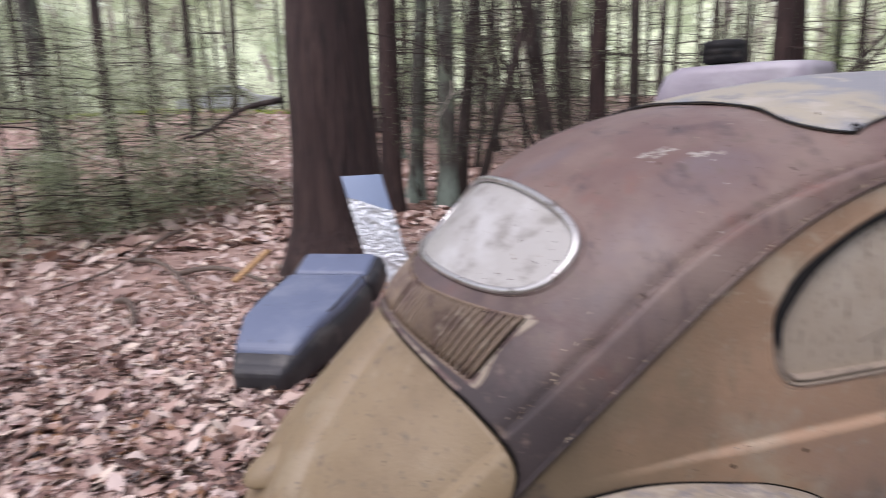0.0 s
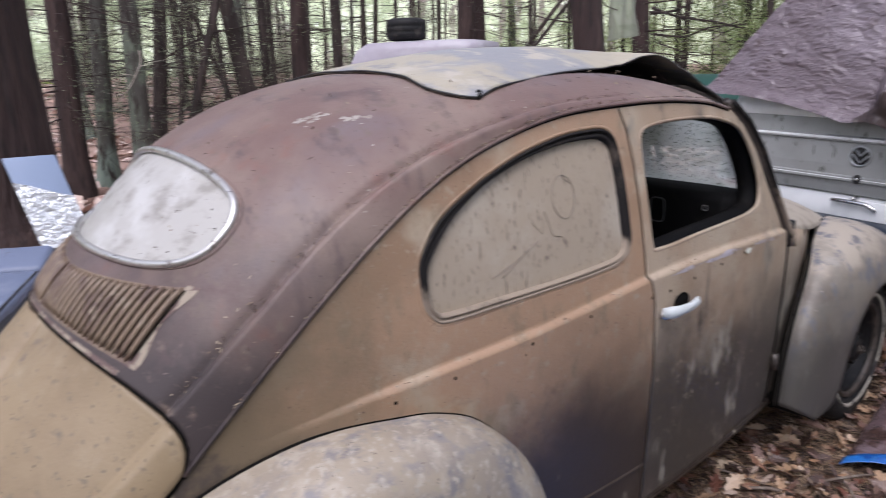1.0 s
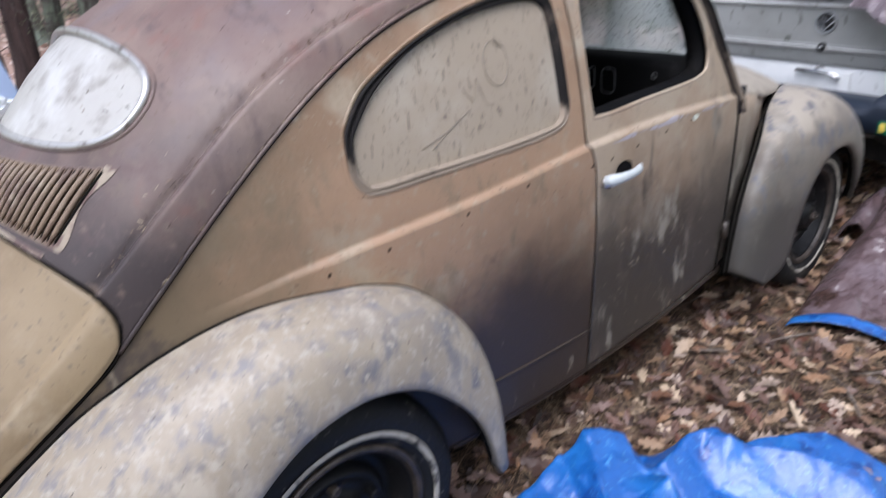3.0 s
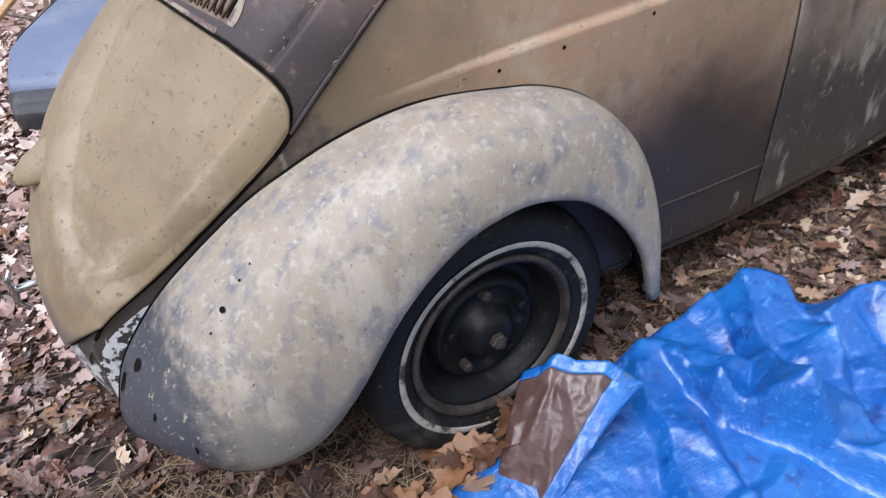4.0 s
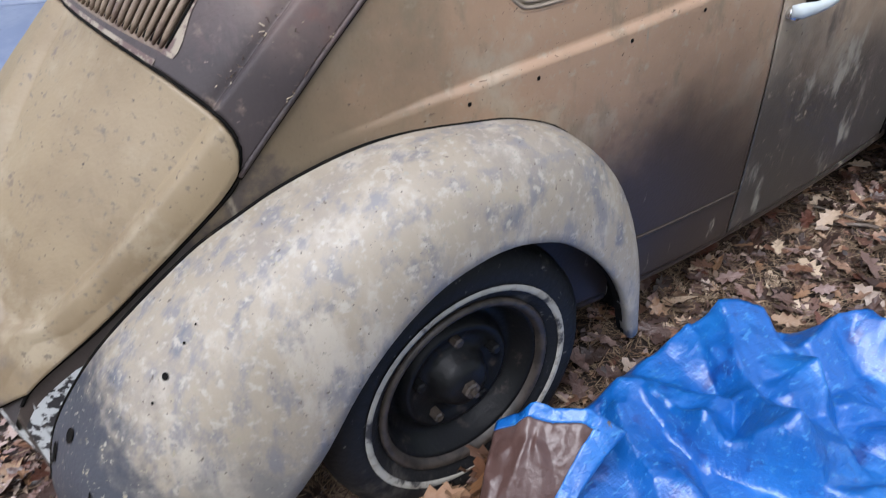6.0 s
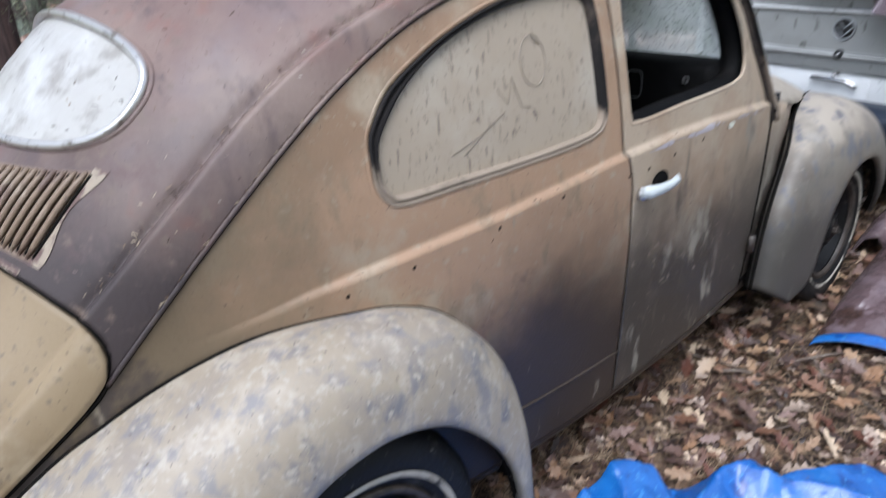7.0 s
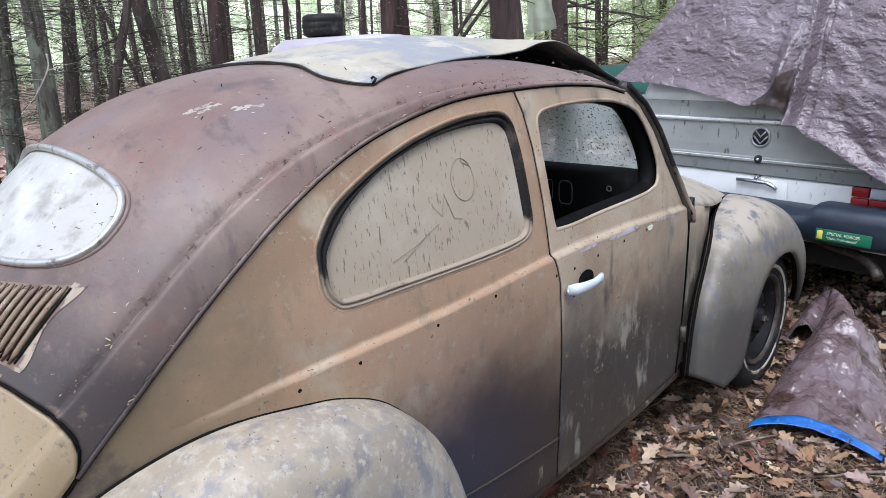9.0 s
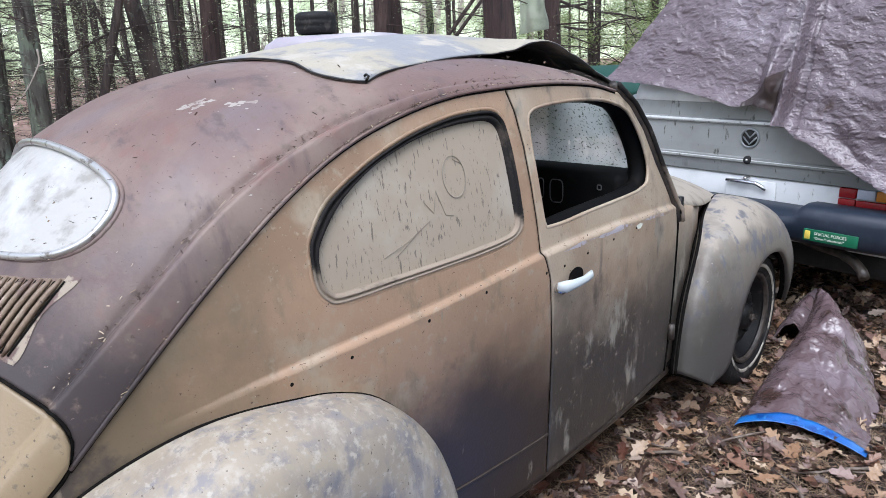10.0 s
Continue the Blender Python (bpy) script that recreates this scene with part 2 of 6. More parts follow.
def thing(name, origin, label, category, group="", kind=""):
    ob = new(name)
    ob.location = origin
    ob.empty_display_size = 0.05
    return tagged(ob, label, category, group, kind)


def origin_of(ob):
    v = Vector((0, 0, 0))
    while ob:
        v += ob.location
        ob = ob.parent
    return v


def part(name, bm, mat, parent=None, label="", smooth=True, kind=""):
    """Links a bmesh, given in world places, as one mesh object under its thing."""
    if parent:
        bmesh.ops.translate(bm, verts=bm.verts, vec=-origin_of(parent))
    me = bpy.data.meshes.new(name)
    bm.to_mesh(me)
    bm.free()
    return linked(name, me, mat, parent, label, smooth, kind)


def linked(name, me, mat, parent=None, label="", smooth=True, kind=""):
    for m in mat if isinstance(mat, (list, tuple)) else [mat]:
        me.materials.append(m)
    if smooth:
        me.polygons.foreach_set("use_smooth", [True] * len(me.polygons))
    ob = new(name, me)
    ob.parent = parent
    return tagged(ob, label, kind=kind)


def grid_bm(pts, closed_u=False, closed_v=False, bm=None, flip=False):
    """Quads over a grid of points, rows by columns."""
    bm = bm or bmesh.new()
    p = np.asarray(pts)
    r, c = p.shape[:2]
    vs = [[bm.verts.new(p[i, j]) for j in range(c)] for i in range(r)]
    for i in range(r if closed_u else r - 1):
        for j in range(c if closed_v else c - 1):
            q = (vs[i][j], vs[(i + 1) % r][j], vs[(i + 1) % r][(j + 1) % c], vs[i][(j + 1) % c])
            bm.faces.new(q[::-1] if flip else q)
    return bm


def thicken(bm, depth):
    """Gives a sheet a back, depth behind its normals, and an edge all round."""
    bm.normal_update()
    bmesh.ops.solidify(bm, geom=bm.faces[:], thickness=depth)
    return bm


def tube(points, radius, sides=8, closed=False, bm=None, flat=1.0, up=(0, 0, 1), caps=True):
    """A round bar along points; radius a number or one for each point."""
    bm = bm or bmesh.new()
    p = np.array(points, float)
    n = len(p)
    rad = np.broadcast_to(np.asarray(radius, float), (n,))
    rings = []
    for i in range(n):
        if closed:
            d = p[(i + 1) % n] - p[i - 1]
        else:
            d = p[min(i + 1, n - 1)] - p[max(i - 1, 0)]
        d = d / (np.linalg.norm(d) + 1e-12)
        a = np.cross(d, up)
        if np.linalg.norm(a) < 1e-3:
            a = np.cross(d, (1, 0, 0))
        a /= np.linalg.norm(a)
        b = np.cross(a, d)
        rings.append([bm.verts.new(p[i] + rad[i] * (math.cos(t) * a + math.sin(t) * b * flat)) for t in np.linspace(0, 2 * math.pi, sides, endpoint=False)])
    for i in range(n if closed else n - 1):
        for j in range(sides):
            bm.faces.new((rings[i][j], rings[i][(j + 1) % sides], rings[(i + 1) % n][(j + 1) % sides], rings[(i + 1) % n][j]))
    if caps and not closed:
        bm.faces.new(rings[0][::-1])
        bm.faces.new(rings[-1])
    return bm


def box(lo, hi, bevel=0.0, bm=None, segments=2):
    bm = bm or bmesh.new()
    made = bmesh.ops.create_cube(bm, size=1)["verts"]
    lo, hi = Vector(lo), Vector(hi)
    for v in made:
        v.co = Vector([(lo[k] + hi[k]) / 2 + v.co[k] * (hi[k] - lo[k]) for k in range(3)])
    if bevel:
        edges = list({e for v in made for e in v.link_edges})
        bmesh.ops.bevel(bm, geom=edges, offset=bevel, segments=segments, affect="EDGES", profile=0.5)
    return bm


def turn_bm(profile, axis_point, axis="x", steps=40, bm=None):
    """A turned solid: profile rows of (along the axis, radius)."""
    pts = []
    for a, r in profile:
        ring = []
        for t in np.linspace(0, 2 * math.pi, steps, endpoint=False):
            o = {"x": (a, r * math.cos(t), r * math.sin(t)), "y": (r * math.cos(t), a, r * math.sin(t)), "z": (r * math.cos(t), r * math.sin(t), a)}[axis]
            ring.append(np.array(axis_point) + o)
        pts.append(ring)
    return grid_bm(pts, closed_v=True, bm=bm)


def inside(poly, y, z):
    """Whether points lie inside a polygon."""
    hit = np.zeros(np.shape(y), bool)
    for (y0, z0), (y1, z1) in zip(poly, np.roll(poly, -1, axis=0)):
        if y0 == y1:
            continue
        hit ^= ((y0 > y) != (y1 > y)) & (z < (z1 - z0) * (y - y0) / (y1 - y0) + z0)
    return hit


def nearest_on(poly, y, z):
    best, at = 1e9, (y, z)
    for (y0, z0), (y1, z1) in zip(poly, np.roll(poly, -1, axis=0)):
        d = ((y1 - y0) ** 2 + (z1 - z0) ** 2) or 1e-12
        k = min(1, max(0, ((y - y0) * (y1 - y0) + (z - z0) * (z1 - z0)) / d))
        py, pz = y0 + k * (y1 - y0), z0 + k * (z1 - z0)
        e = (py - y) ** 2 + (pz - z) ** 2
        if e < best:
            best, at = e, (py, pz)
    return at


# ---- the old car: rear axle at y = 0, front axle at y = 2.4, nose towards +y ----
def crease_z(y):
    return np.interp(y, [-.8, -.3, -.086, 0, .157, .445, .676, .80, .975, 1.27, 1.64, 1.9], [.77, .83, .874, .893, .914, .943, .970, .982, .99, .99, .972, .95])


def side_x(y, z):
    """Half the width of the body at a place of its side."""
    x = np.interp(y, WIDTH_Y, WIDTH_X)
    up = np.clip((z - .95) / .45, 0, 1.3)
    down = np.clip((.95 - z) / .65, 0, 1.2)
    swell = .013 * np.sin(np.clip((crease_z(y) - z) / .016, 0, 1) * math.pi / 2) * np.clip((y + .20) / .30, 0, 1)
    return x - .075 * up ** 1.5 - .02 * down ** 2 + swell - .008


WIDTH_Y = smooth_curve([-.9, -.75, -.6, -.45, -.3, 0, .3, .6, .9, 1.3, 1.7, 1.95], 120)[:, 0]
WIDTH_X = smooth_curve([.34, .400, .441, .474, .508, .585, .632, .66, .668, .66, .632, .605], 120)[:, 0]
# the rain gutter, from the tail's corner over the doors to the windscreen
GUTTER = smooth_curve([(-.33, .82), (-.233, .926), (-.144, 1.019), (-.019, 1.134), (.114, 1.236), (.26, 1.32), (.419, 1.377), (.598, 1.413), (.807, 1.424), (1.0, 1.424), (1.2, 1.41), (1.33, 1.384)], 90)
LID_EDGE = smooth_curve([(-.81, .41), (-.785, .455), (-.737, .51), (-.606, .598), (-.43, .73), (-.355, .79), (-.33, .82)], 40)
TOP = np.vstack([LID_EDGE[:-1], GUTTER])
CENTRE_LID = smooth_curve([(-.84, .265), (-.862, .34), (-.864, .42), (-.845, .51), (-.81, .595), (-.767, .675), (-.70, .775), (-.61, .88), (-.535, .955), (-.475, 1.01)], 40)
CENTRE_ROOF = smooth_curve([(-.475, 1.01), (-.44, 1.046), (-.36, 1.135), (-.30, 1.197), (-.23, 1.273), (-.14, 1.351), (.05, 1.447), (.3, 1.506), (.6, 1.527), (.9, 1.527), (1.2, 1.50), (1.41, 1.45)], 90)


def rib(c, g, s):
    """A point of the roof or lid: s from 0 at the middle line to 1 at the edge."""
    full = radians(74)
    a = s * full
    across = np.sin(a) / math.sin(full)
    fall = (1 - np.cos(a)) / (1 - math.cos(full))
    gx = side_x(g[0], g[1])
    return np.array([gx * across, c[0] + (g[0] - c[0]) * fall, c[1] + (g[1] - c[1]) * fall])


CENTRE = np.vstack([CENTRE_LID[:-1], CENTRE_ROOF])
EDGE = np.vstack([LID_EDGE[:-1], GUTTER])
for _ in range(12):
    for line in (CENTRE, EDGE):
        line[32:48] = .5 * line[32:48] + .25 * (line[31:47] + line[33:49])


def tail_point(w, s, lift=0.0, band=True):
    """A place on the skin from the lid's foot (w = 0) over the tail and roof to the windscreen (w = 1); s across from -1 to 1."""
    k = min(max(w, 0), 1) * (len(CENTRE) - 1)
    i = min(int(k), len(CENTRE) - 2)
    c, g = CENTRE[i] + (CENTRE[i + 1] - CENTRE[i]) * (k - i), EDGE[i] + (EDGE[i + 1] - EDGE[i]) * (k - i)
    a = min(abs(s), 1.0)
    p = rib(c, g, a)
    if band and w > .30:
        edge = np.interp(w, [.34, .456, .52, .586, .64, .70, .82], [.80, .826, .826, .845, .87, .90, .90])
        fade = min(1, max(0, (.84 - w) / .16)) * min(1, max(0, (w - .30) / .03))
        step = min(1, max(0, (a - edge) / .022))
        lift += fade * (.017 * math.sin(step * math.pi / 2) * (1 - .75 * max(0, (a - edge - .03) / (.97 - edge))) - .006 * math.exp(-((a - edge) / .035) ** 2) * (a < edge))
    d = CENTRE[min(i + 1, len(CENTRE) - 1)] - CENTRE[max(i - 1, 0)]
    d = d / (np.linalg.norm(d) + 1e-9)
    out = np.array([math.sin(a * 1.29) * .96, -d[1] * math.cos(a * 1.29), d[0] * math.cos(a * 1.29) + .10 * a])
    p = p + out / np.linalg.norm(out) * lift
    p[0] *= 1 if s >= 0 else -1
    return p


QUARTER = smooth_curve([(.149, 1.124), (.160, 1.156), (.209, 1.218), (.304, 1.276), (.386, 1.313), (.473, 1.342), (.584, 1.365), (.682, 1.371), (.728, 1.367), (.755, 1.349), (.766, 1.318), (.775, 1.24), (.779, 1.13), (.777, 1.082), (.757, 1.053), (.70, 1.036), (.604, 1.027), (.508, 1.023), (.34, 1.014), (.209, 1.006), (.171, 1.018), (.150, 1.055), (.149, 1.124)], 110)[:-1]
QUARTER_GLASS = smooth_curve([(.170, 1.10), (.182, 1.139), (.243, 1.212), (.326, 1.270), (.41, 1.305), (.497, 1.329), (.589, 1.343), (.668, 1.347), (.710, 1.343), (.735, 1.327), (.746, 1.295), (.752, 1.22), (.756, 1.13), (.757, 1.085), (.740, 1.058), (.69, 1.049), (.604, 1.043), (.522, 1.038), (.353, 1.031), (.215, 1.025), (.188, 1.033), (.172, 1.058), (.170, 1.10)], 110)[:-1]
DOOR_WINDOW = smooth_curve([(.876, 1.046), (.868, 1.08), (.861, 1.19), (.860, 1.30), (.872, 1.346), (.92, 1.362), (1.043, 1.369), (1.195, 1.365), (1.292, 1.352), (1.385, 1.323), (1.436, 1.273), (1.478, 1.195), (1.492, 1.13), (1.475, 1.082), (1.43, 1.067), (1.362, 1.060), (1.112, 1.053), (.961, 1.045), (.876, 1.046)], 100)[:-1]


def side_sheet(y_of, z_of, rows, cols, sign, hole=None):
    """A sheet of the body's side, bounded by lines, with a hole cut to a clean outline."""
    bm = bmesh.new()
    vs = {}
    for i in range(rows):
        for j in range(cols):
            y, z = y_of(i / (rows - 1), j / (cols - 1)), None
            z = z_of(i / (rows - 1), j / (cols - 1))
            vs[i, j] = bm.verts.new((y, z, 0))
    for i in range(rows - 1):
        for j in range(cols - 1):
            q = [vs[i, j], vs[i + 1, j], vs[i + 1, j + 1], vs[i, j + 1]]
            bm.faces.new(q if sign > 0 else q[::-1])
    if hole is not None:
        mids = np.array([f.calc_center_median()[:2] for f in bm.faces])
        gone = inside(hole, mids[:, 0], mids[:, 1])
        faces = bm.faces[:]
        rim = {v for f, g in zip(faces, gone) if g for v in f.verts}
        bmesh.ops.delete(bm, geom=[f for f, g in zip(faces, gone) if g], context="FACES")
        for v in rim:
            if v.is_valid:
                y, z = nearest_on(hole, v.co.x, v.co.y)
                v.co = (y, z, 0)
        bmesh.ops.remove_doubles(bm, verts=bm.verts[:], dist=1e-4)
        bmesh.ops.dissolve_degenerate(bm, edges=bm.edges[:], dist=1e-4)
    for v in bm.verts:
        y, z = v.co.x, v.co.y
        v.co = (sign * side_x(y, z), y, z)
    return bm


def ring_on_side(poly, sign, inset=0.0):
    return [(sign * (side_x(y, z) - inset), y, z) for y, z in poly]


def grown(poly, by):
    """A closed outline moved outwards by a distance."""
    p = np.array(poly)
    d = np.roll(p, -1, axis=0) - np.roll(p, 1, axis=0)
    n = np.stack([d[:, 1], -d[:, 0]], 1)
    n /= np.linalg.norm(n, axis=1)[:, None] + 1e-9
    if inside(p, *(p[0] + n[0] * .004)[:, None])[0]:
        n = -n
    return p + n * by


def b_line(z):
    return np.interp(z, [.25, .5, .73, .90, .945, .98, 1.1, 1.27, 1.36, 1.43], [.878, .876, .876, .866, .852, .838, .832, .823, .811, .787])


def a_line(z):
    return np.interp(z, [.25, .43, .66, .88, .955, 1.13, 1.25, 1.34, 1.42], [1.69, 1.70, 1.705, 1.705, 1.685, 1.555, 1.49, 1.415, 1.30])


def top_z(y):
    return np.interp(y, TOP[:, 0], TOP[:, 1])


def crease_rows(y, v, foot, head):
    """Heights for rows of a side sheet, one of which follows the crease."""
    mid = min(crease_z(y), head - .02)
    if v < .5497:
        if v > .50:
            return mid - .018 * (.55 - v) / .05
        return foot + (mid - .018 - foot) * v / .50
    return mid if v < .5503 else mid + (head - mid) * (v - .55) / .45


def face_fill(ring, bm=None):
    """A closed pane over a ring of points, as a fan from its middle."""
    bm = bm or bmesh.new()
    p = np.array(ring)
    m = bm.verts.new(p.mean(0))
    vs = [bm.verts.new(q) for q in p]
    for i in range(len(vs)):
        bm.faces.new((m, vs[i], vs[(i + 1) % len(vs)]))
    return bm


def pane_on_side(poly, sign, inset):
    """A curved pane behind an outline of the body's side."""
    rings = []
    mid = np.mean(poly, 0)
    for k in (1.0, .75, .5, .25, .001):
        rings.append([(sign * (side_x(*(mid + (q - mid) * k)) - inset), *(mid + (q - mid) * k)) for q in np.array(poly)])
    return grid_bm(rings, closed_v=True, flip=sign > 0)


def fender(inner, lip, sign, rows=70, cols=22):
    """A wing: rises from the line where it meets the body, rolls over and ends at its lip, which is turned in."""
    a, b = smooth_curve(inner, rows), smooth_curve(lip, rows)
    pts = []
    for i in range(rows):
        row = [a[i] + np.array((-.012, 0, -.006)), a[i] + np.array((.004, 0, .004))]
        for t in np.linspace(0, 1, cols):
            th = t * math.pi / 2
            w = math.sin(th) ** .80
            f = (1 - math.cos(th)) ** 1.18
            row.append(np.array((a[i][0] + .006 + (b[i][0] - a[i][0] - .006) * w, a[i][1] + (b[i][1] - a[i][1]) * f, a[i][2] + .004 + (b[i][2] - a[i][2] - .004) * f)))
        row.append(b[i] + np.array((-.008, 0, -.006)))
        row.append(b[i] + np.array((-.03, 0, -.002)))
        pts.append(row)
    p = np.array(pts)
    p[..., 0] *= sign
    return thicken(grid_bm(p, flip=sign > 0), .003)


beetle = thing("vintage_car", (0, 1.2, 0), "rusty tan and brown rounded vintage car standing on leaf litter", "car")

for sign in (1, -1):
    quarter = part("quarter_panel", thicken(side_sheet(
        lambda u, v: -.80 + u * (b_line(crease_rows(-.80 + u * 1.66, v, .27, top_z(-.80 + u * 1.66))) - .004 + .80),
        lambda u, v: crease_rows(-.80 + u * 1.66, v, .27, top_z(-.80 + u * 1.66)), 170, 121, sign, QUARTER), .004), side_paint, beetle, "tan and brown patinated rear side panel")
    part("window_flange", tube(ring_on_side(grown(QUARTER, .004), sign, .004), .006, 10, True, up=(1, 0, 0), flat=.8), side_paint, quarter, "tan rolled edge round the quarter window")
    band = [[(sign * (side_x(*q) - deep), *q) for q in QUARTER + (QUARTER_GLASS - QUARTER) * k] for k, deep in ((-.04, .003), (.08, -.003), (.22, -.004), (.34, .004), (.42, .006), (.52, .001), (.68, -.002), (.84, .001), (.95, .007), (1.05, .015))]
    part("window_seal", grid_bm(band, closed_v=True, flip=sign > 0), rubber, quarter, "dusty black rubber seal")
    part("window_pane", pane_on_side(grown(QUARTER_GLASS, .002), sign, .012), dusty_glass if sign > 0 else speckled_glass, quarter, "dust-caked quarter window glass")
    if sign > 0:
        for mark in ([(.565 + .036 * math.cos(t), 1.225 + .05 * math.sin(t)) for t in np.linspace(0, 6.4, 26)], [(.46, 1.18), (.485, 1.15), (.50, 1.20), (.52, 1.14), (.545, 1.135)], [(.33, 1.075), (.40, 1.10), (.47, 1.135)], [(.36, 1.07), (.44, 1.12)], [(.575, 1.29), (.57, 1.265), (.59, 1.255)]):
            part("finger_mark", tube([(side_x(y, z) - .0112, y, z) for y, z in mark], .0017 if len(mark) > 9 else .0012, 5, flat=.6), smear, quarter)
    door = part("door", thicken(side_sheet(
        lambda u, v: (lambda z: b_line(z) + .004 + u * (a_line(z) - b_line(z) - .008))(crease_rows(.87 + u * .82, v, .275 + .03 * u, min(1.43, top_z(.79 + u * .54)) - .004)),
        lambda u, v: crease_rows(.87 + u * .82, v, .275 + .03 * u, min(1.43, top_z(.79 + u * .54)) - .004), 110, 117, sign, DOOR_WINDOW), .004), door_paint, beetle, "tan door, lower half stained and shaded in its paint, window open")
    part("window_frame", tube(ring_on_side(grown(DOOR_WINDOW, .003), sign, .004), .006, 8, True, up=(1, 0, 0)), door_paint, door, "rolled edge of the window opening")
    part("inner_frame", tube(ring_on_side(grown(DOOR_WINDOW, .028), sign, .052), .036, 8, True, up=(1, 0, 0)), interior_black, door)
    part("inner_panel", thicken(side_sheet(lambda u, v: .90 + u * .72, lambda u, v: .33 + v * (.70 if sign > 0 else .905), 8, 8, sign * .92, None), .01), interior_black, door)
    part("sill", tube([(sign * (side_x(y, .27) - .022), y, .262 + .012 * max(0, y - .6)) for y in np.linspace(.36, 1.76, 20)], .02, 8), side_paint, beetle)
    # Dark bar drawn as the shadow below the rain gutter.
    part("gutter_shadow_gap", tube([(sign * (side_x(y, z) + .001), y, z - .0055) for y, z in GUTTER], .003, 6), dark_gap, beetle)
    part("rain_gutter", tube([(sign * (side_x(y, z) + .004), y, z + .001) for y, z in GUTTER], .0046, 6), roof_paint, beetle, "thin rusty rain gutter")
    if sign < 0:
        part("window_pane", pane_on_side(DOOR_WINDOW, sign, .02), speckled_glass, door, "pale glass speckled with lichen")

# roof skin with the oval hole for the rear window
OVAL_W, OVAL_DW, OVAL_DS = .5385, .0805, .545
OVAL = [(OVAL_W + OVAL_DW * np.sign(math.sin(t)) * abs(math.sin(t)) ** .86 - .014 * math.cos(t) ** 2, OVAL_DS * np.sign(math.cos(t)) * abs(math.cos(t)) ** .95) for t in np.linspace(0, 2 * math.pi, 72, endpoint=False)]


def oval_at(k, lift):
    return [tail_point(OVAL_W + (w - OVAL_W) * k, s * k, lift) for w, s in OVAL]


def lid_top(s):
    """How far up the lid reaches, by the place across, with rounded corners."""
    return np.interp(abs(s), [0, .3, .448, .616, .743, .845, .907, .952, .982, 1], [.3475, .3465, .345, .3425, .338, .3335, .327, .318, .304, .285])


bm = bmesh.new()
half = np.concatenate([np.linspace(0, .77, 44), np.linspace(.78, .875, 20), np.linspace(.885, 1, 9)])
us, ss = np.linspace(0, 1, 150), np.concatenate([-half[:0:-1], half])
vs = [[bm.verts.new((lid_top(s) + .004 + u * (1 - lid_top(s) - .004), s, 0)) for s in ss] for u in us]
for i in range(len(us) - 1):
    for j in range(len(ss) - 1):
        bm.faces.new((vs[i][j], vs[i][j + 1], vs[i + 1][j + 1], vs[i + 1][j]))
mids = np.array([f.calc_center_median()[:2] for f in bm.faces])
gone = inside(np.array(OVAL), mids[:, 0], mids[:, 1])
faces = bm.faces[:]
rim = {v for f, g in zip(faces, gone) if g for v in f.verts}
bmesh.ops.delete(bm, geom=[f for f, g in zip(faces, gone) if g], context="FACES")
for v in rim:
    if v.is_valid:
        v.co = (*nearest_on(np.array(OVAL), v.co.x, v.co.y), 0)
for v in bm.verts:
    v.co = tail_point(v.co.x, v.co.y)
for f in bm.faces:
    f.normal_flip()
bm.normal_update()
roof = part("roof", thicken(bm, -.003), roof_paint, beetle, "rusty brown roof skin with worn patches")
part("rear_window_trim", tube(oval_at(1.0, .004), .008, 10, True), trim_metal, roof, "dulled chrome trim of the oval rear window")
part("rear_window_seal", tube(oval_at(1.035, -.002), .006, 8, True), roof_paint, roof)
part("rear_window", grid_bm([oval_at(k, -.004 + .006 * (1 - k)) for k in (1, .8, .6, .4, .2, .001)], closed_v=True, flip=True), film, roof, "oval rear window clouded white")
# two banks of louvres below the rear window, and bare flaked metal at their outer ends
LOUVRES = 19
for side in (1, -1):
    for k in range(LOUVRES):
        def along(q, off, lift):
            f = (k + off) / (LOUVRES - 1)
            top = .424 + .034 * f ** 1.6
            return tail_point(.371 + q * (top - .371), side * (.028 + .525 * f), lift)
        part("louvre", tube([along(q, 0, .002 + .005 * math.sin(math.pi * q)) for q in np.linspace(0, 1, 8)], [.003] + [.0058] * 6 + [.003], 6), louvre_paint, roof)
        part("louvre_slot", tube([along(q, .52, .0012) for q in np.linspace(.03, .97, 6)], .0040, 6, flat=.4, up=(0, -.7, .7)), dark_gap, roof)
    part("louvre_panel", grid_bm([[tail_point(.367 + q * (.058 + .036 * r ** 1.6), side * (.012 + .56 * r), .0008) for r in np.linspace(0, 1, 24)] for q in np.linspace(0, 1, 10)], flip=side < 0), louvre_paint, roof)
    part("bare_strip", grid_bm([[tail_point(.366 + q * .098, side * (.565 + .030 * r * (1 + .5 * math.sin(7 * q + r))), .0016) for r in np.linspace(0, 1, 4)] for q in np.linspace(0, 1, 12)], flip=side < 0), bare_primer, roof, "flaked paint beside the louvres")
part("bare_strip", grid_bm([[tail_point(lid_top(s) + .004 + r * .009, s, .0015) for r in np.linspace(0, 1, 3)] for s in np.linspace(-.56, .56, 40)]), bare_primer, roof)


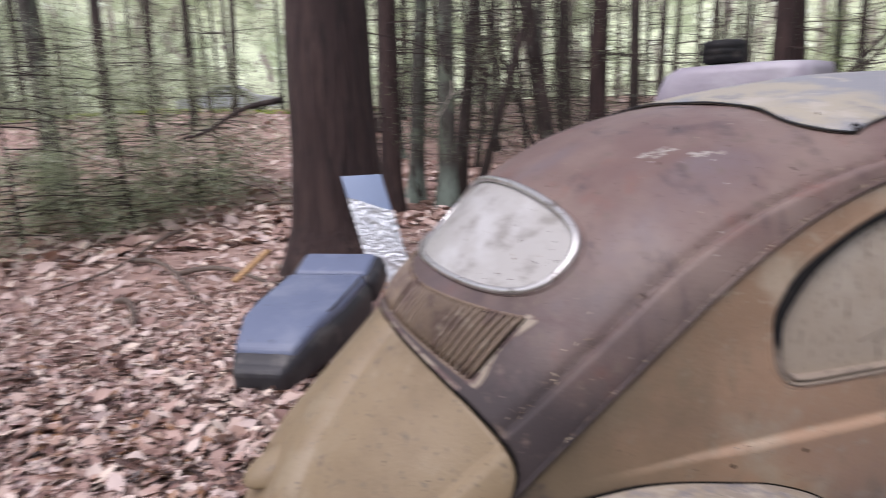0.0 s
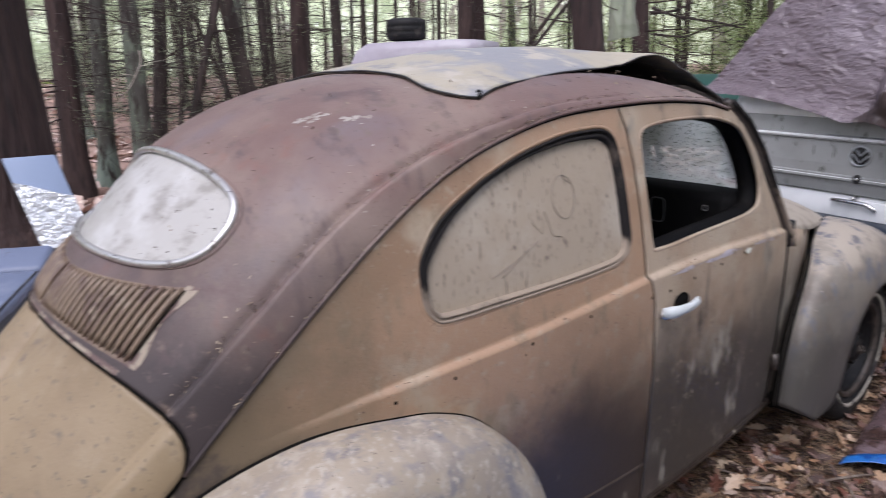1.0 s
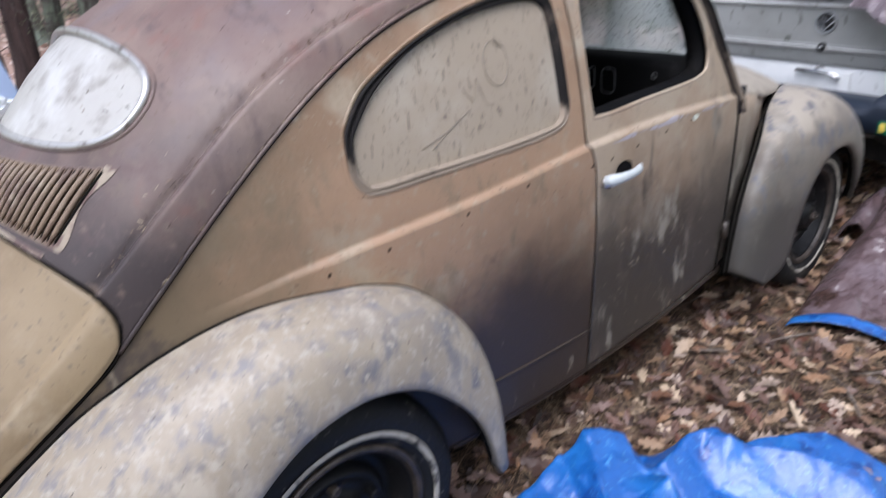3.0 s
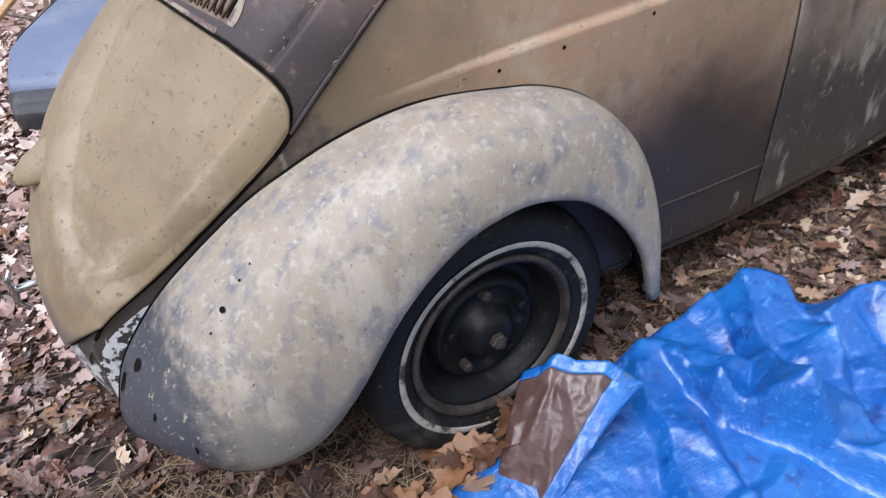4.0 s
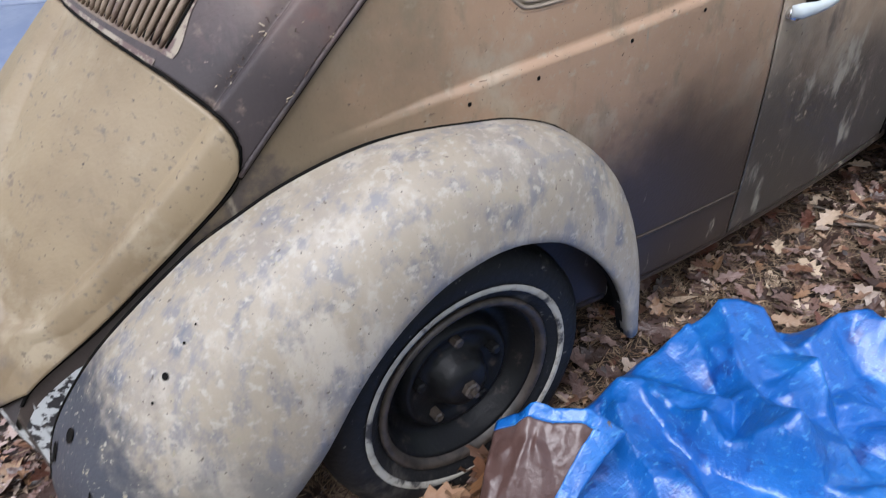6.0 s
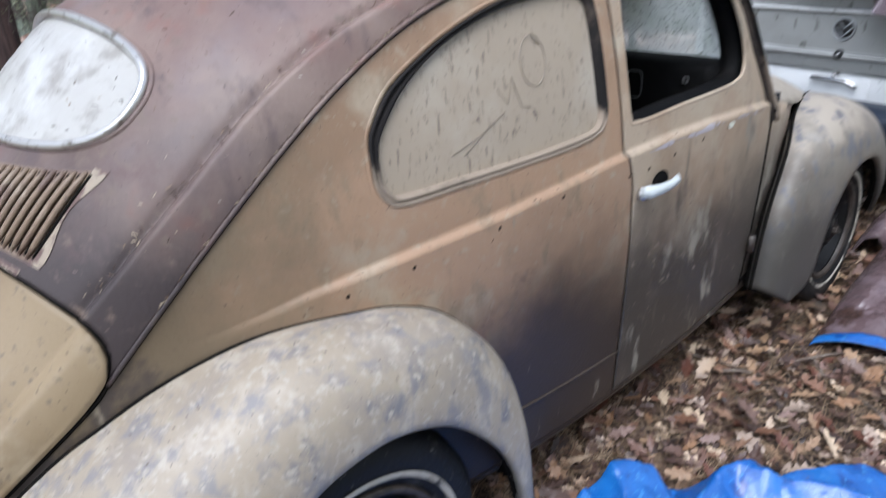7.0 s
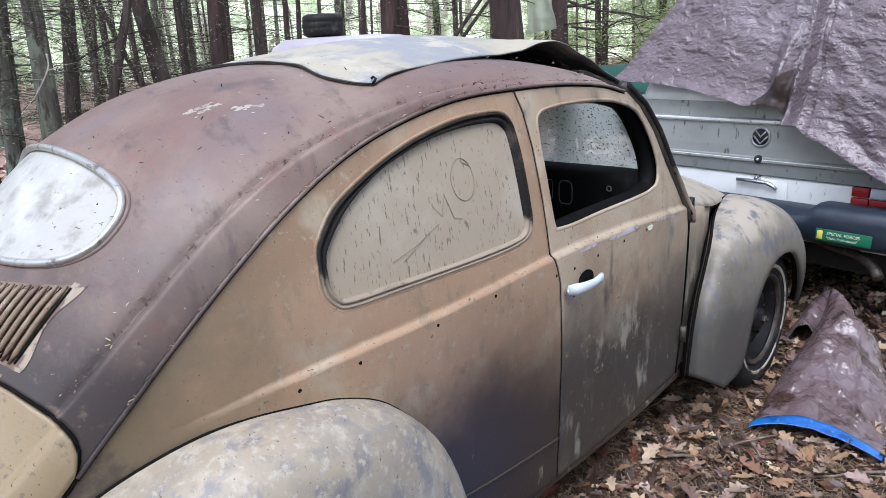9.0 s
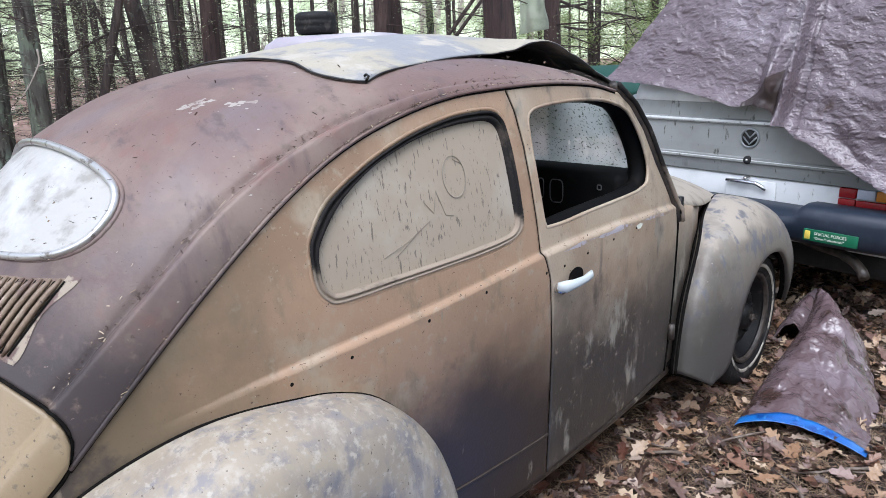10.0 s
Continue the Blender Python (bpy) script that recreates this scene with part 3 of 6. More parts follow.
def lid_lift(w, a):
    """The lid's pressing: a panel sunk between its middle ridge and its border."""
    lo = np.interp(w, [.135, .150, .164, .219, .281, .36], [.62, .48, .38, .20, .117, .08])
    hi = np.interp(w, [.135, .148, .188, .242, .336, .36], [.62, .73, .783, .80, .83, .84])
    d = max(0, (lo - a) / .085, (a - hi) / .055, (.142 - w) / .016)
    ridge = math.sin(min(1, d) * math.pi / 2) if d < 1 else 1 - .25 * min(1, (d - 1) / 2.2) ** 2
    return -.007 + .021 * ridge


def lid_foot(s):
    """The lid's lower edge, rounded at its corners."""
    return .012 + .078 * abs(s) ** 1.5


lid_rows = [[(lambda w: tail_point(w, s * .992, lid_lift(w, abs(s)) - (.006 if abs(s) > .985 or v in (0, 1) else 0), False))(lid_foot(s) + v * (lid_top(s) - lid_foot(s))) for s in np.linspace(-1, 1, 240)] for v in np.linspace(0, 1, 110)]
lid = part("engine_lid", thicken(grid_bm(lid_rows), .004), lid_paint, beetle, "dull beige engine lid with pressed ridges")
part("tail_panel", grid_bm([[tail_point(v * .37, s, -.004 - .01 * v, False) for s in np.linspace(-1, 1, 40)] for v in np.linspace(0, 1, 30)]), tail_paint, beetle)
part("lid_gap", tube([tail_point(lid_foot(s) - .002, s, -.001, False) for s in np.linspace(-.99, .99, 60)], .006, 6), dark_gap, beetle)


def blob_on_roof(w0, s0, dw, ds, seed):
    """An uneven flake of paint on the roof skin."""
    g = np.random.default_rng(seed)
    n = 26
    ang = np.linspace(0, 2 * math.pi, n, endpoint=False)
    rad = .55 + .45 * np.abs(np.sin(ang * 1.5 + g.uniform(0, 6))) * g.uniform(.5, 1.2, n)
    ring = [(w0 + dw * r * math.sin(a), s0 + ds * r * math.cos(a)) for a, r in zip(ang, rad)]
    return grid_bm([[tail_point(w0 + (w - w0) * k, s0 + (s - s0) * k, .0007) for w, s in ring] for k in (1, .5, .03)], closed_v=True, flip=True)


g = np.random.default_rng(31)
flakes = [(.668, .385), (.672, .395), (.677, .40), (.681, .405), (.675, .425), (.678, .48), (.680, .495), (.683, .51)]
for k, (w0, s0) in enumerate(flakes):
    for j in range(5):
        size = g.uniform(.25, 1)
        part("paint_flake", blob_on_roof(w0 + g.normal(0, .0030), s0 + (k > 4) * .03 + g.normal(0, .010), .0026 * size, .013 * size, 10 * k + j), pale_flake, roof, "pale bare patch in the roof paint" if k + j == 0 else "")
for k in range(26):
    size = g.uniform(.1, .4)
    part("paint_flake", blob_on_roof(g.uniform(.43, .93), g.uniform(.1, .97), .003 * size, .016 * size, 100 + k), pale_flake, roof)
# gap round the lid, and the apron under it
for sign in (1, -1):
    part("lid_gap", tube([tail_point(lid_top(s) + .003, s * sign, .001) for s in np.linspace(0, .995, 40)], .0034, 6), dark_gap, beetle)
    part("lid_gap", tube([(sign * (side_x(*g) + .001), g[0], g[1]) for g in LID_EDGE[7:]], .004, 6), dark_gap, beetle)
apron_rows = []
for k in np.linspace(0, 1, 14):
    apron_rows.append([tail_point(.065 + .02 * abs(s), s, -.006, False) + np.array((0, -.012 * math.sin(k * 2.6) + .02 * k * k, -.25 * k * (1 - .12 * abs(s)))) for s in np.linspace(-1.0, 1.0, 44)])
part("rear_apron", thicken(grid_bm(apron_rows, flip=True), .004), apron_paint, beetle, "black apron with flaking white paint")
for sign in (1, -1):
    part("flaked_patch", grid_bm([[(sign * (side_x(y, z) + .0035), y, z) for z in np.linspace(.27, max(.28, min(.52, top_z(y) - .035)), 16)] for y in np.linspace(-.795, -.64, 14)], flip=sign < 0), apron_paint, beetle, "black paint flaked to white undercoat")
# lamp housing on the lid, and the lid's handle
nose = []
for k, w, h in ((0, .076, .082), (.03, .073, .078), (.075, .062, .062), (.115, .044, .042), (.135, .024, .022), (.142, .004, .004)):
    nose.append([(w * math.cos(t), -.684 - k + .055 * math.sin(t) * (1 - k / .142), .705 + h * math.sin(t) * (.45 if math.sin(t) < 0 else 1) - .18 * k) for t in np.linspace(0, 2 * math.pi, 24, endpoint=False)])
part("lamp_housing", grid_bm(nose, closed_v=True), lid_paint, beetle, "beige lamp housing on the engine lid")
lever = part("lid_handle", tube([(0, -.85, .42), (0, -.925, .418)], .011, 10), chrome, beetle, "bare metal lid handle")
tube_bm = tube([(0, -.918, .475), (0, -.933, .45), (0, -.928, .418), (0, -.935, .385), (0, -.918, .355)], [.004, .008, .010, .008, .004], 8, up=(1, 0, 0))
part("grip", tube_bm, chrome, lever)

REAR_INNER = [(.64, .44, .25), (.64, .427, .45), (.637, .370, .635), (.628, .266, .758), (.612, .158, .810), (.595, .06, .826), (.568, -.05, .832), (.543, -.15, .820), (.512, -.26, .785), (.49, -.355, .742), (.468, -.45, .69), (.432, -.61, .568), (.412, -.70, .473), (.406, -.755, .395), (.42, -.79, .31)]
REAR_LIP = [(.768, .385, .255), (.768, .345, .40), (.766, .275, .515), (.764, .175, .612), (.762, .085, .652), (.76, .015, .664), (.76, -.05, .660), (.76, -.115, .645), (.76, -.18, .612), (.758, -.24, .565), (.752, -.30, .495), (.742, -.39, .37), (.722, -.495, .275), (.672, -.635, .262), (.50, -.775, .285)]
FRONT_INNER = [(.635, 1.762, .27), (.635, 1.782, .42), (.632, 1.825, .57), (.61, 1.955, .75), (.55, 2.12, .83), (.50, 2.30, .862), (.45, 2.5, .85), (.40, 2.75, .78), (.38, 2.95, .65), (.38, 3.0, .5)]
FRONT_LIP = [(.72, 1.92, .185), (.735, 2.05, .235), (.742, 2.115, .42), (.745, 2.19, .545), (.745, 2.30, .62), (.745, 2.42, .638), (.745, 2.55, .61), (.74, 2.66, .52), (.73, 2.73, .40), (.70, 2.80, .30)]
for sign in (1, -1):
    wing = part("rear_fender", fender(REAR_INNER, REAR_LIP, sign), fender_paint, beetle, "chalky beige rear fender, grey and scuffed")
    # Dark sheets added inside the fenders stand in for the shade there.
    for inner, lip in ((REAR_INNER, REAR_LIP), (FRONT_INNER, FRONT_LIP)):
        part("fender_liner", fender([(x - .014, y, z - .012) for x, y, z in inner], [(x - .014, y * 1.0, z + .002) for x, y, z in lip], sign, 40, 10), dark_gap, beetle)
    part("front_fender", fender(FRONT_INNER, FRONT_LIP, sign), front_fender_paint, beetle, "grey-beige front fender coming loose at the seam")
    part("fender_beading", tube([(sign * (p[0] + .003), p[1], p[2] + .006) for p in smooth_curve(REAR_INNER[1:], 60)], .0045, 6), dark_gap, beetle)
    if sign > 0:
        for at, n, r, stretch in (((.615, -.553, .591), (.4, -.61, .68), .0065, 1), ((.621, -.585, .556), (.5, -.63, .6), .0028, 1), ((.609, -.509, .633), (.39, -.6, .7), .0028, 1), ((.606, -.483, .656), (.3, -.6, .74), .0022, 1),
                                  ((.489, -.723, .45), (.08, -.79, .61), .0125, 1.15), ((.447, -.762, .392), (.02, -.89, .45), .0095, 2.6), ((.592, -.727, .40), (.49, -.76, .43), .003, 3.0), ((.666, -.681, .349), (.85, -.52, .1), .003, 3.0)):
            c, n = Vector(at), Vector(n).normalized()
            bm = bmesh.new()
            bmesh.ops.create_circle(bm, cap_ends=True, radius=r, segments=14)
            bmesh.ops.scale(bm, vec=(1, stretch, 1), verts=bm.verts)
            bm.transform(Matrix.Translation(c + n * .0025) @ n.to_track_quat("Z", "Y").to_matrix().to_4x4())
            part("bolt_hole", bm, dark_gap, wing)
    part("fender_gap", tube([(sign * (p[0] + .002), p[1] - .006, p[2] + .002) for p in smooth_curve(FRONT_INNER[:7], 40)], .006, 6), dark_gap, beetle)
    part("door_gap", tube([(sign * (side_x(a_line(z), z) - .004), a_line(z) + .010, z) for z in np.linspace(.30, .95, 20)], .005, 6), dark_gap, beetle)


def wheel(x, y, z, sign, flat):
    """A tyre with whitewall on a black steel rim, hub and bolts showing."""
    w = part("wheel", turn_bm([(sign * a, r) for a, r in ((.015, .19), (.03, .203), (.022, .186), (-.025, .174), (-.04, .152), (-.026, .136), (-.002, .130), (.002, .120), (-.010, .108), (-.016, .082), (-.004, .068), (.020, .060), (.036, .048), (.042, .032), (.042, .001))], (x - .04 * sign, y, z), steps=44), rim_steel, beetle, "black steel wheel without hubcap")
    bm = turn_bm([(sign * a, r) for a, r in ((-.11, .20), (-.125, .26), (-.11, .305), (-.07, .322), (0, .325), (.03, .318), (.05, .298), (.058, .27), (.052, .235), (.035, .208), (.01, .195))], (x - .045 * sign, y, z), steps=56)
    for v in bm.verts:
        v.co.z = max(v.co.z, .012 + .002 * math.sin(40 * v.co.y))
        if v.co.z < .1:
            v.co.x += sign * .012 * (1 - v.co.z / .1)
    tyre = part("tyre", bm, tyre_rubber, w, "worn tyre")
    part("whitewall_band", turn_bm([(sign * a, r) for a, r in ((.0540, .238), (.0572, .2405), (.0585, .246), (.0578, .2515), (.0572, .2535))], (x - .0435 * sign, y, z), steps=56), whitewall, tyre, "dirty white sidewall band")
    part("rim_lip", turn_bm([(sign * a, r) for a, r in ((.028, .212), (.040, .214), (.046, .207), (.04, .197), (.028, .192))], (x - .04 * sign, y, z), steps=48), rim_edge, w, "rusty rim edge")
    for k in range(5):
        t = 2 * math.pi * k / 5 + .3
        c = (x - sign * .018, y + .100 * math.cos(t), z + .100 * math.sin(t))
        part("wheel_bolt", turn_bm([(sign * a, r) for a, r in ((-.05, .013), (-.012, .013), (-.008, .009), (-.008, .001))], c, steps=6), rim_edge if k % 2 else rim_steel, w, smooth=False)
    part("axle_nut", turn_bm([(sign * a, r) for a, r in ((-.01, .020), (.018, .020), (.022, .016), (.022, .008), (.034, .007), (.034, .0005))], (x - .005 * sign, y, z), steps=6), rim_edge, w, smooth=False)
    return w


for sign in (1, -1):
    wheel(.698 * sign, -.03, .297, sign, .03)
    wheel(.668 * sign, 2.43, .312, sign, .02)

# dark underside and cabin
part("floor_pan", box((-.60, -.62, .27), (.60, 2.9, .31)), interior_black, beetle)
for sign in (1, -1):
    part("inner_wheel_arch", box((sign * .42 - .03, -.36, .30), (sign * .42 + .03, .40, .72), .02), interior_black, beetle)
    part("inner_wheel_arch", box((sign * .47 - .03, 1.78, .30), (sign * .47 + .03, 2.85, .74), .02), interior_black, beetle)
part("bulkhead", box((-.56, .0, .3), (.56, .04, 1.0), .01), interior_black, beetle)
dash = part("dashboard", box((-.56, 1.42, .80), (.56, 1.60, 1.105), .03), interior_black, beetle, "black dashboard")
part("headliner", grid_bm([[tail_point(u, s, -.03) for s in np.linspace(-.92, .92, 24)] for u in np.linspace(.64, .99, 30)]), interior_black, beetle)
for x, z, wide, high in ((.305, 1.025, .028, .042), (.236, 1.03, .012, .036), (.483, 1.055, .008, .008)):
    part("dash_outline", tube([(x + wide * np.sign(math.cos(t)) * abs(math.cos(t)) ** .5, 1.414, z + high * np.sign(math.sin(t)) * abs(math.sin(t)) ** .5) for t in np.linspace(0, 2 * math.pi, 28, endpoint=False)], .0022, 6, True, up=(0, 1, 0)), grey_outline, dash)
seat = part("front_seat", box((-.50, .72, .42), (.50, .84, .92), .05), interior_black, beetle, "dark seat back")

# windscreen with its pillars, cowl and bonnet
screen = [[(s * (.565 - .03 * k), 1.62 - .205 * k - .05 * s * s, 1.075 + .335 * k - .015 * s * s * k) for s in np.linspace(-1, 1, 20)] for k in np.linspace(0, 1, 10)]
part("windscreen", thicken(grid_bm(screen), .004), speckled_glass, beetle, "clouded windscreen")
for sign in (1, -1):
    line = [(sign * (side_x(a_line(z), z) - .006), a_line(z) + .012, z) for z in np.linspace(1.405, .90, 24)]
    part("pillar", tube(line, .014, 8), rim_edge, beetle, "dark rusty windscreen pillar")
    part("pillar_seal", tube([(p[0] + sign * .016, p[1] + .012, p[2]) for p in line], .009, 6), rubber, beetle)
    hinge = part("door_hinge", tube([(sign * .637, 1.712, .99), (sign * .637, 1.712, .93)], .014, 8), rim_steel, beetle, "dark door hinge")
    part("door_hinge", tube([(sign * .637, 1.70, .50), (sign * .637, 1.70, .44)], .014, 8), rim_edge, beetle, "rusty door hinge")
    cowl = [[(sign * (side_x(min(y, 1.95), z) - .012 - .25 * max(0, y - 1.9)), y, z) for z in np.linspace(.28, .965 - .22 * (y - 1.7), 14)] for y in np.linspace(1.715, 2.05, 12)]
    part("cowl_side", thicken(grid_bm(cowl), .004), door_paint, beetle, "tan cowl panel behind the fender")
hood_rows = []
for y, zc, w, ze in ((1.60, 1.095, .60, 1.0), (1.72, 1.085, .62, .965), (1.9, 1.065, .605, .925), (2.1, 1.03, .57, .89), (2.4, .955, .49, .85), (2.7, .845, .42, .765), (2.95, .69, .36, .64), (3.05, .50, .31, .48)):
    hood_rows.append([(w * math.sin(s * 1.35) / math.sin(1.35), y - .04 * s * s, zc + (ze - zc) * (1 - math.cos(s * 1.35)) / (1 - math.cos(1.35))) for s in np.linspace(-1, 1, 30)])
cols = [smooth_curve([r[j] for r in hood_rows], 40) for j in range(30)]
part("bonnet", thicken(grid_bm(np.array(cols).transpose(1, 0, 2)), .004), hood_paint, beetle, "chalky pale bonnet")

# door handle, with a flat dark disc drawn for the recess behind it
bm = bmesh.new()
bmesh.ops.create_circle(bm, cap_ends=True, radius=.034, segments=24)
bm.transform(Matrix.Translation((.672, .988, .880)) @ Matrix.Rotation(radians(90), 4, "Y"))
for v in bm.verts:
    v.co.y, v.co.z = .988 + (v.co.y - .988) * 1.15, .880 + (v.co.z - .880) * .8
    v.co.x = side_x(v.co.y, v.co.z) + .002
part("handle_recess", bm, dark_gap, beetle)
hb = tube([(.686, .882, .876), (.702, .895, .878), (.710, .93, .879), (.710, .98, .879), (.706, 1.015, .883), (.696, 1.035, .885)], [.014, .018, .014, .012, .013, .007], 12, up=(1, 0, 0), flat=.75)
handle = part("door_handle", hb, white_enamel, beetle, "pale enamelled door handle")
part("escutcheon", tube([(.664, .895, .868), (.695, .895, .868)], .014, 12), chrome, handle)
for y, z in ((.066, .868), (.205, .886), (.415, .912), (.602, .934), (.845, .925), (.93, .925), (1.05, .935), (1.20, .945), (1.35, .95)):
    bm = bmesh.new()
    bmesh.ops.create_circle(bm, cap_ends=True, radius=.0045, segments=10)
    bm.transform(Matrix.Translation((side_x(y, z) + .0015, y, z)) @ Matrix.Rotation(radians(90), 4, "Y"))
    part("trim_hole", bm, dark_gap, beetle)
part("body_seam", tube([(side_x(y, .415) + .0005, y, .415 - .006 * abs(y - .7)) for y in np.linspace(.45, .872, 14)], .0045, 6), side_paint, beetle)

pale_rub = material("pale_rubbed_paint", (0.42, 0.39, 0.42), 0.5, layers=[((0.33, 0.25, 0.18), "noise", 14, 0.46, 0.56), ((0.30, 0.24, 0.19), "noise", 50, 0.52, 0.64)])
for y0, y1, wide in ((.93, 1.09, .010), (1.10, 1.34, .014), (1.40, 1.63, .011)):
    part("rubbed_strip", grid_bm([[(side_x(y, z) + .0012, y, z) for z in (lambda c, h: (c - h, c - h * .3, c + h * .3, c + h))(crease_z(y) - .020 + .002 * math.sin(31 * y), wide * .5 * (.25 + .75 * math.sin(math.pi * k)) * (1 + .3 * math.sin(57 * y)))] for k, y in ((k, y0 + (y1 - y0) * k) for k in np.linspace(0, 1, 24))]), pale_rub, beetle, "pale rubbed line along the door's crease")
chip = [(1.372 + .020 * math.cos(t) * (1 + .2 * math.sin(3 * t)), .952 + .009 * math.sin(t)) for t in np.linspace(0, 6.28, 18, endpoint=False)]
part("paint_chip", face_fill([(side_x(y, z) + .0022, y, z) for y, z in chip]), sticker_white, beetle, "white chip in the door's paint")

# loose vinyl over the roof opening
def cover_point(p, q):
    """p from the back hem to the front, q across from the far edge to the near one."""
    wide = np.interp(p, [0, .02, .10, .18, .28, .55, 1], [.70, .69, .645, .60, .54, .45, .45])
    far = np.interp(p, [0, .08, .25, .55, 1], [.84, .82, .66, .42, .40])
    s = -far + (far + wide) * q
    edge = abs(2 * q - 1)
    drop = min(1, max(0, (abs(s) - .22) / .40))
    back = .760 - .027 * drop * drop * (3 - 2 * drop) + .09 * max(0, abs(s) - .66)
    w = back + p * (1.045 - back)
    crown = (1 - edge ** 2.2) * np.interp(p, [0, .12, .2, .3, .5, .6, .7, .8, 1], [.0, .018, .030, .040, .057, .062, .03, .0, .0])
    curl = np.interp(p, [.40, .50, .57, .62, .68, .74, .855, .915, .97, 1], [0, .009, .028, .064, .082, .084, .073, .050, .05, .03]) * edge ** np.interp(p, [.55, .75], [2.2, .5])
    pt = tail_point(min(w, 1), s, .007 + crown + curl + .010 * edge * noise.noise((p * 6, q * 2, 3)) * (p < .6) + .004 * noise.noise((w * 14, s * 6, 0)))
    over = max(0, w - 1) / .04
    return pt + np.array((0, .33 * over, -.10 * over ** 1.4))


cover = thing("roof_cover", (0, .9, 1.5), "loose faded grey vinyl cover lying over the car roof", "cover")
part("sheet", thicken(grid_bm([[cover_point(p, q) for q in np.linspace(0, 1, 80)] for p in np.linspace(0, 1, 70)], flip=True), .004), vinyl, cover, "grey vinyl with cream stains")
part("edging", tube([cover_point(0, q) for q in np.linspace(0, 1, 60)], .0028, 6), vinyl_edge, cover, "black cord edging")
part("edging", tube([cover_point(p, 1) + np.array((0, 0, -.003)) for p in np.linspace(0, 1, 50)], .0018, 6), vinyl_edge, cover)
part("hook", tube([cover_point(.0, 1), cover_point(.012, 1.0) + np.array((.004, 0, .009)), cover_point(.02, .995) + np.array((0, 0, .010)), cover_point(.024, .99) + np.array((0, 0, .004))], .0032, 6), rim_steel, cover)
# Black sheet hung below the cover to darken the opening under its edge.
part("underside", grid_bm([[cover_point(p, q) + np.array((0, .0, -.010 - .060 * math.exp(-((p - .78) / .12) ** 2))) for q in np.linspace(.5, .985, 30)] for p in np.linspace(.56, 1.0, 24)]), vinyl_edge, cover, "black underside hung low to darken the opening")
part("strap", tube(smooth_curve([(.22, 1.42, 1.47), (.20, 1.48, 1.475), (.23, 1.55, 1.43), (.24, 1.70, 1.36), (.22, 1.9, 1.31)], 16), .008, 6), vinyl_edge, cover, "loose black strap")

# needles and seed scales lying on the car
g = np.random.default_rng(21)
verts, faces = [], []
for k in range(1150):
    kind = (0, 1, 3, 1, 2, 3, 0, 1)[k % 8]
    if kind == 0:
        c = tail_point(g.uniform(.42, .95), g.uniform(.2, .98), .014)
    elif kind == 1:
        y = g.uniform(-.25, 1.25)
        z = np.interp(y, GUTTER[:, 0], GUTTER[:, 1])
        c = np.array((side_x(y, z) + .006, y, z + .010))
    elif kind == 2:
        y = g.uniform(-.05, 1.6)
        c = np.array((side_x(y, crease_z(y) - .008) + .003, y, crease_z(y) + .002 - abs(g.normal(0, .03))))
    else:
        w = g.uniform(.36, .84)
        c = tail_point(w, np.interp(w, [.34, .456, .586, .70, .82], [.80, .826, .845, .90, .90]) - abs(g.normal(0, .018)), .005)
    t, L = g.uniform(0, 6.28), .0012 + .006 * g.uniform(0, 1) ** 3
    d, w = np.array((math.cos(t), math.sin(t), g.normal(0, .4))) * L, np.array((-math.sin(t), math.cos(t), .5)) * g.uniform(.0006, .0013)
    b = len(verts)
    verts.extend(map(tuple, (c - d - w, c - d + w, c + d + w, c + d - w)))
    faces.append((b, b + 1, b + 2, b + 3))
me = bpy.data.meshes.new("needle_debris")
me.from_pydata(verts, [], faces)
debris_mat = random_tint(material("debris", (0.2, 0.15, 0.1), 0.8), [(0.20, 0.14, 0.09), (0.06, 0.04, 0.03), (0.33, 0.27, 0.19), (0.10, 0.06, 0.04), (0.05, 0.03, 0.025)])
tagged(linked("needle_debris", me, debris_mat, None, "fallen needles and seed scales lying on the car", kind="stuff"), category="debris")

# ---- the white van in front of the car, under a brown tarpaulin ----
van_white = material("weathered_white_van_paint", (0.74, 0.76, 0.76), 0.35, layers=[((0.60, 0.62, 0.62), "noise", 3, 0.45, 0.65), ((0.25, 0.25, 0.23), "noise", 22, 0.62, 0.72, (1, 1, .4))])
van_grey = material("grey_van_tailgate_paint", (0.27, 0.28, 0.275), 0.35, layers=[((0.23, 0.237, 0.23), "noise", 3, 0.45, 0.65), ((0.075, 0.078, 0.068), "noise", 26, 0.61, 0.68, (1, 1, .3)), ((0.14, 0.145, 0.135), "noise", 9, 0.60, 0.72, (1, 1, .25))])
bumper_plastic = material("faded_navy_bumper_plastic", (0.011, 0.018, 0.032), 0.5, layers=[((0.024, 0.032, 0.048), "noise", 6, 0.5, 0.7)])
red_lens = material("red_lamp_lens", (0.26, 0.008, 0.010), 0.15)
white_lens = material("clear_lamp_lens", (0.5, 0.52, 0.6), 0.2)
amber_lens = material("amber_lamp_lens", (0.55, 0.2, 0.02), 0.2)
sticker_green = material("green_sticker", (0.010, 0.125, 0.060), 0.4)
sticker_yellow = material("yellow_sticker_print", (0.65, 0.5, 0.08), 0.5)
brown_tarp = material("wet_brown_tarpaulin", (0.128, 0.100, 0.112), 0.30, layers=[((0.175, 0.145, 0.165), "noise", 2.5, 0.42, 0.64), ((0.078, 0.052, 0.050), "noise", 5, 0.58, 0.72)], bump=[(-16, 0.009, (.6, .8, 1.3)), (-34, 0.010, (.7, 1, 1.2)), (-70, 0.005), (150, 0.0014)], spec=0.6)
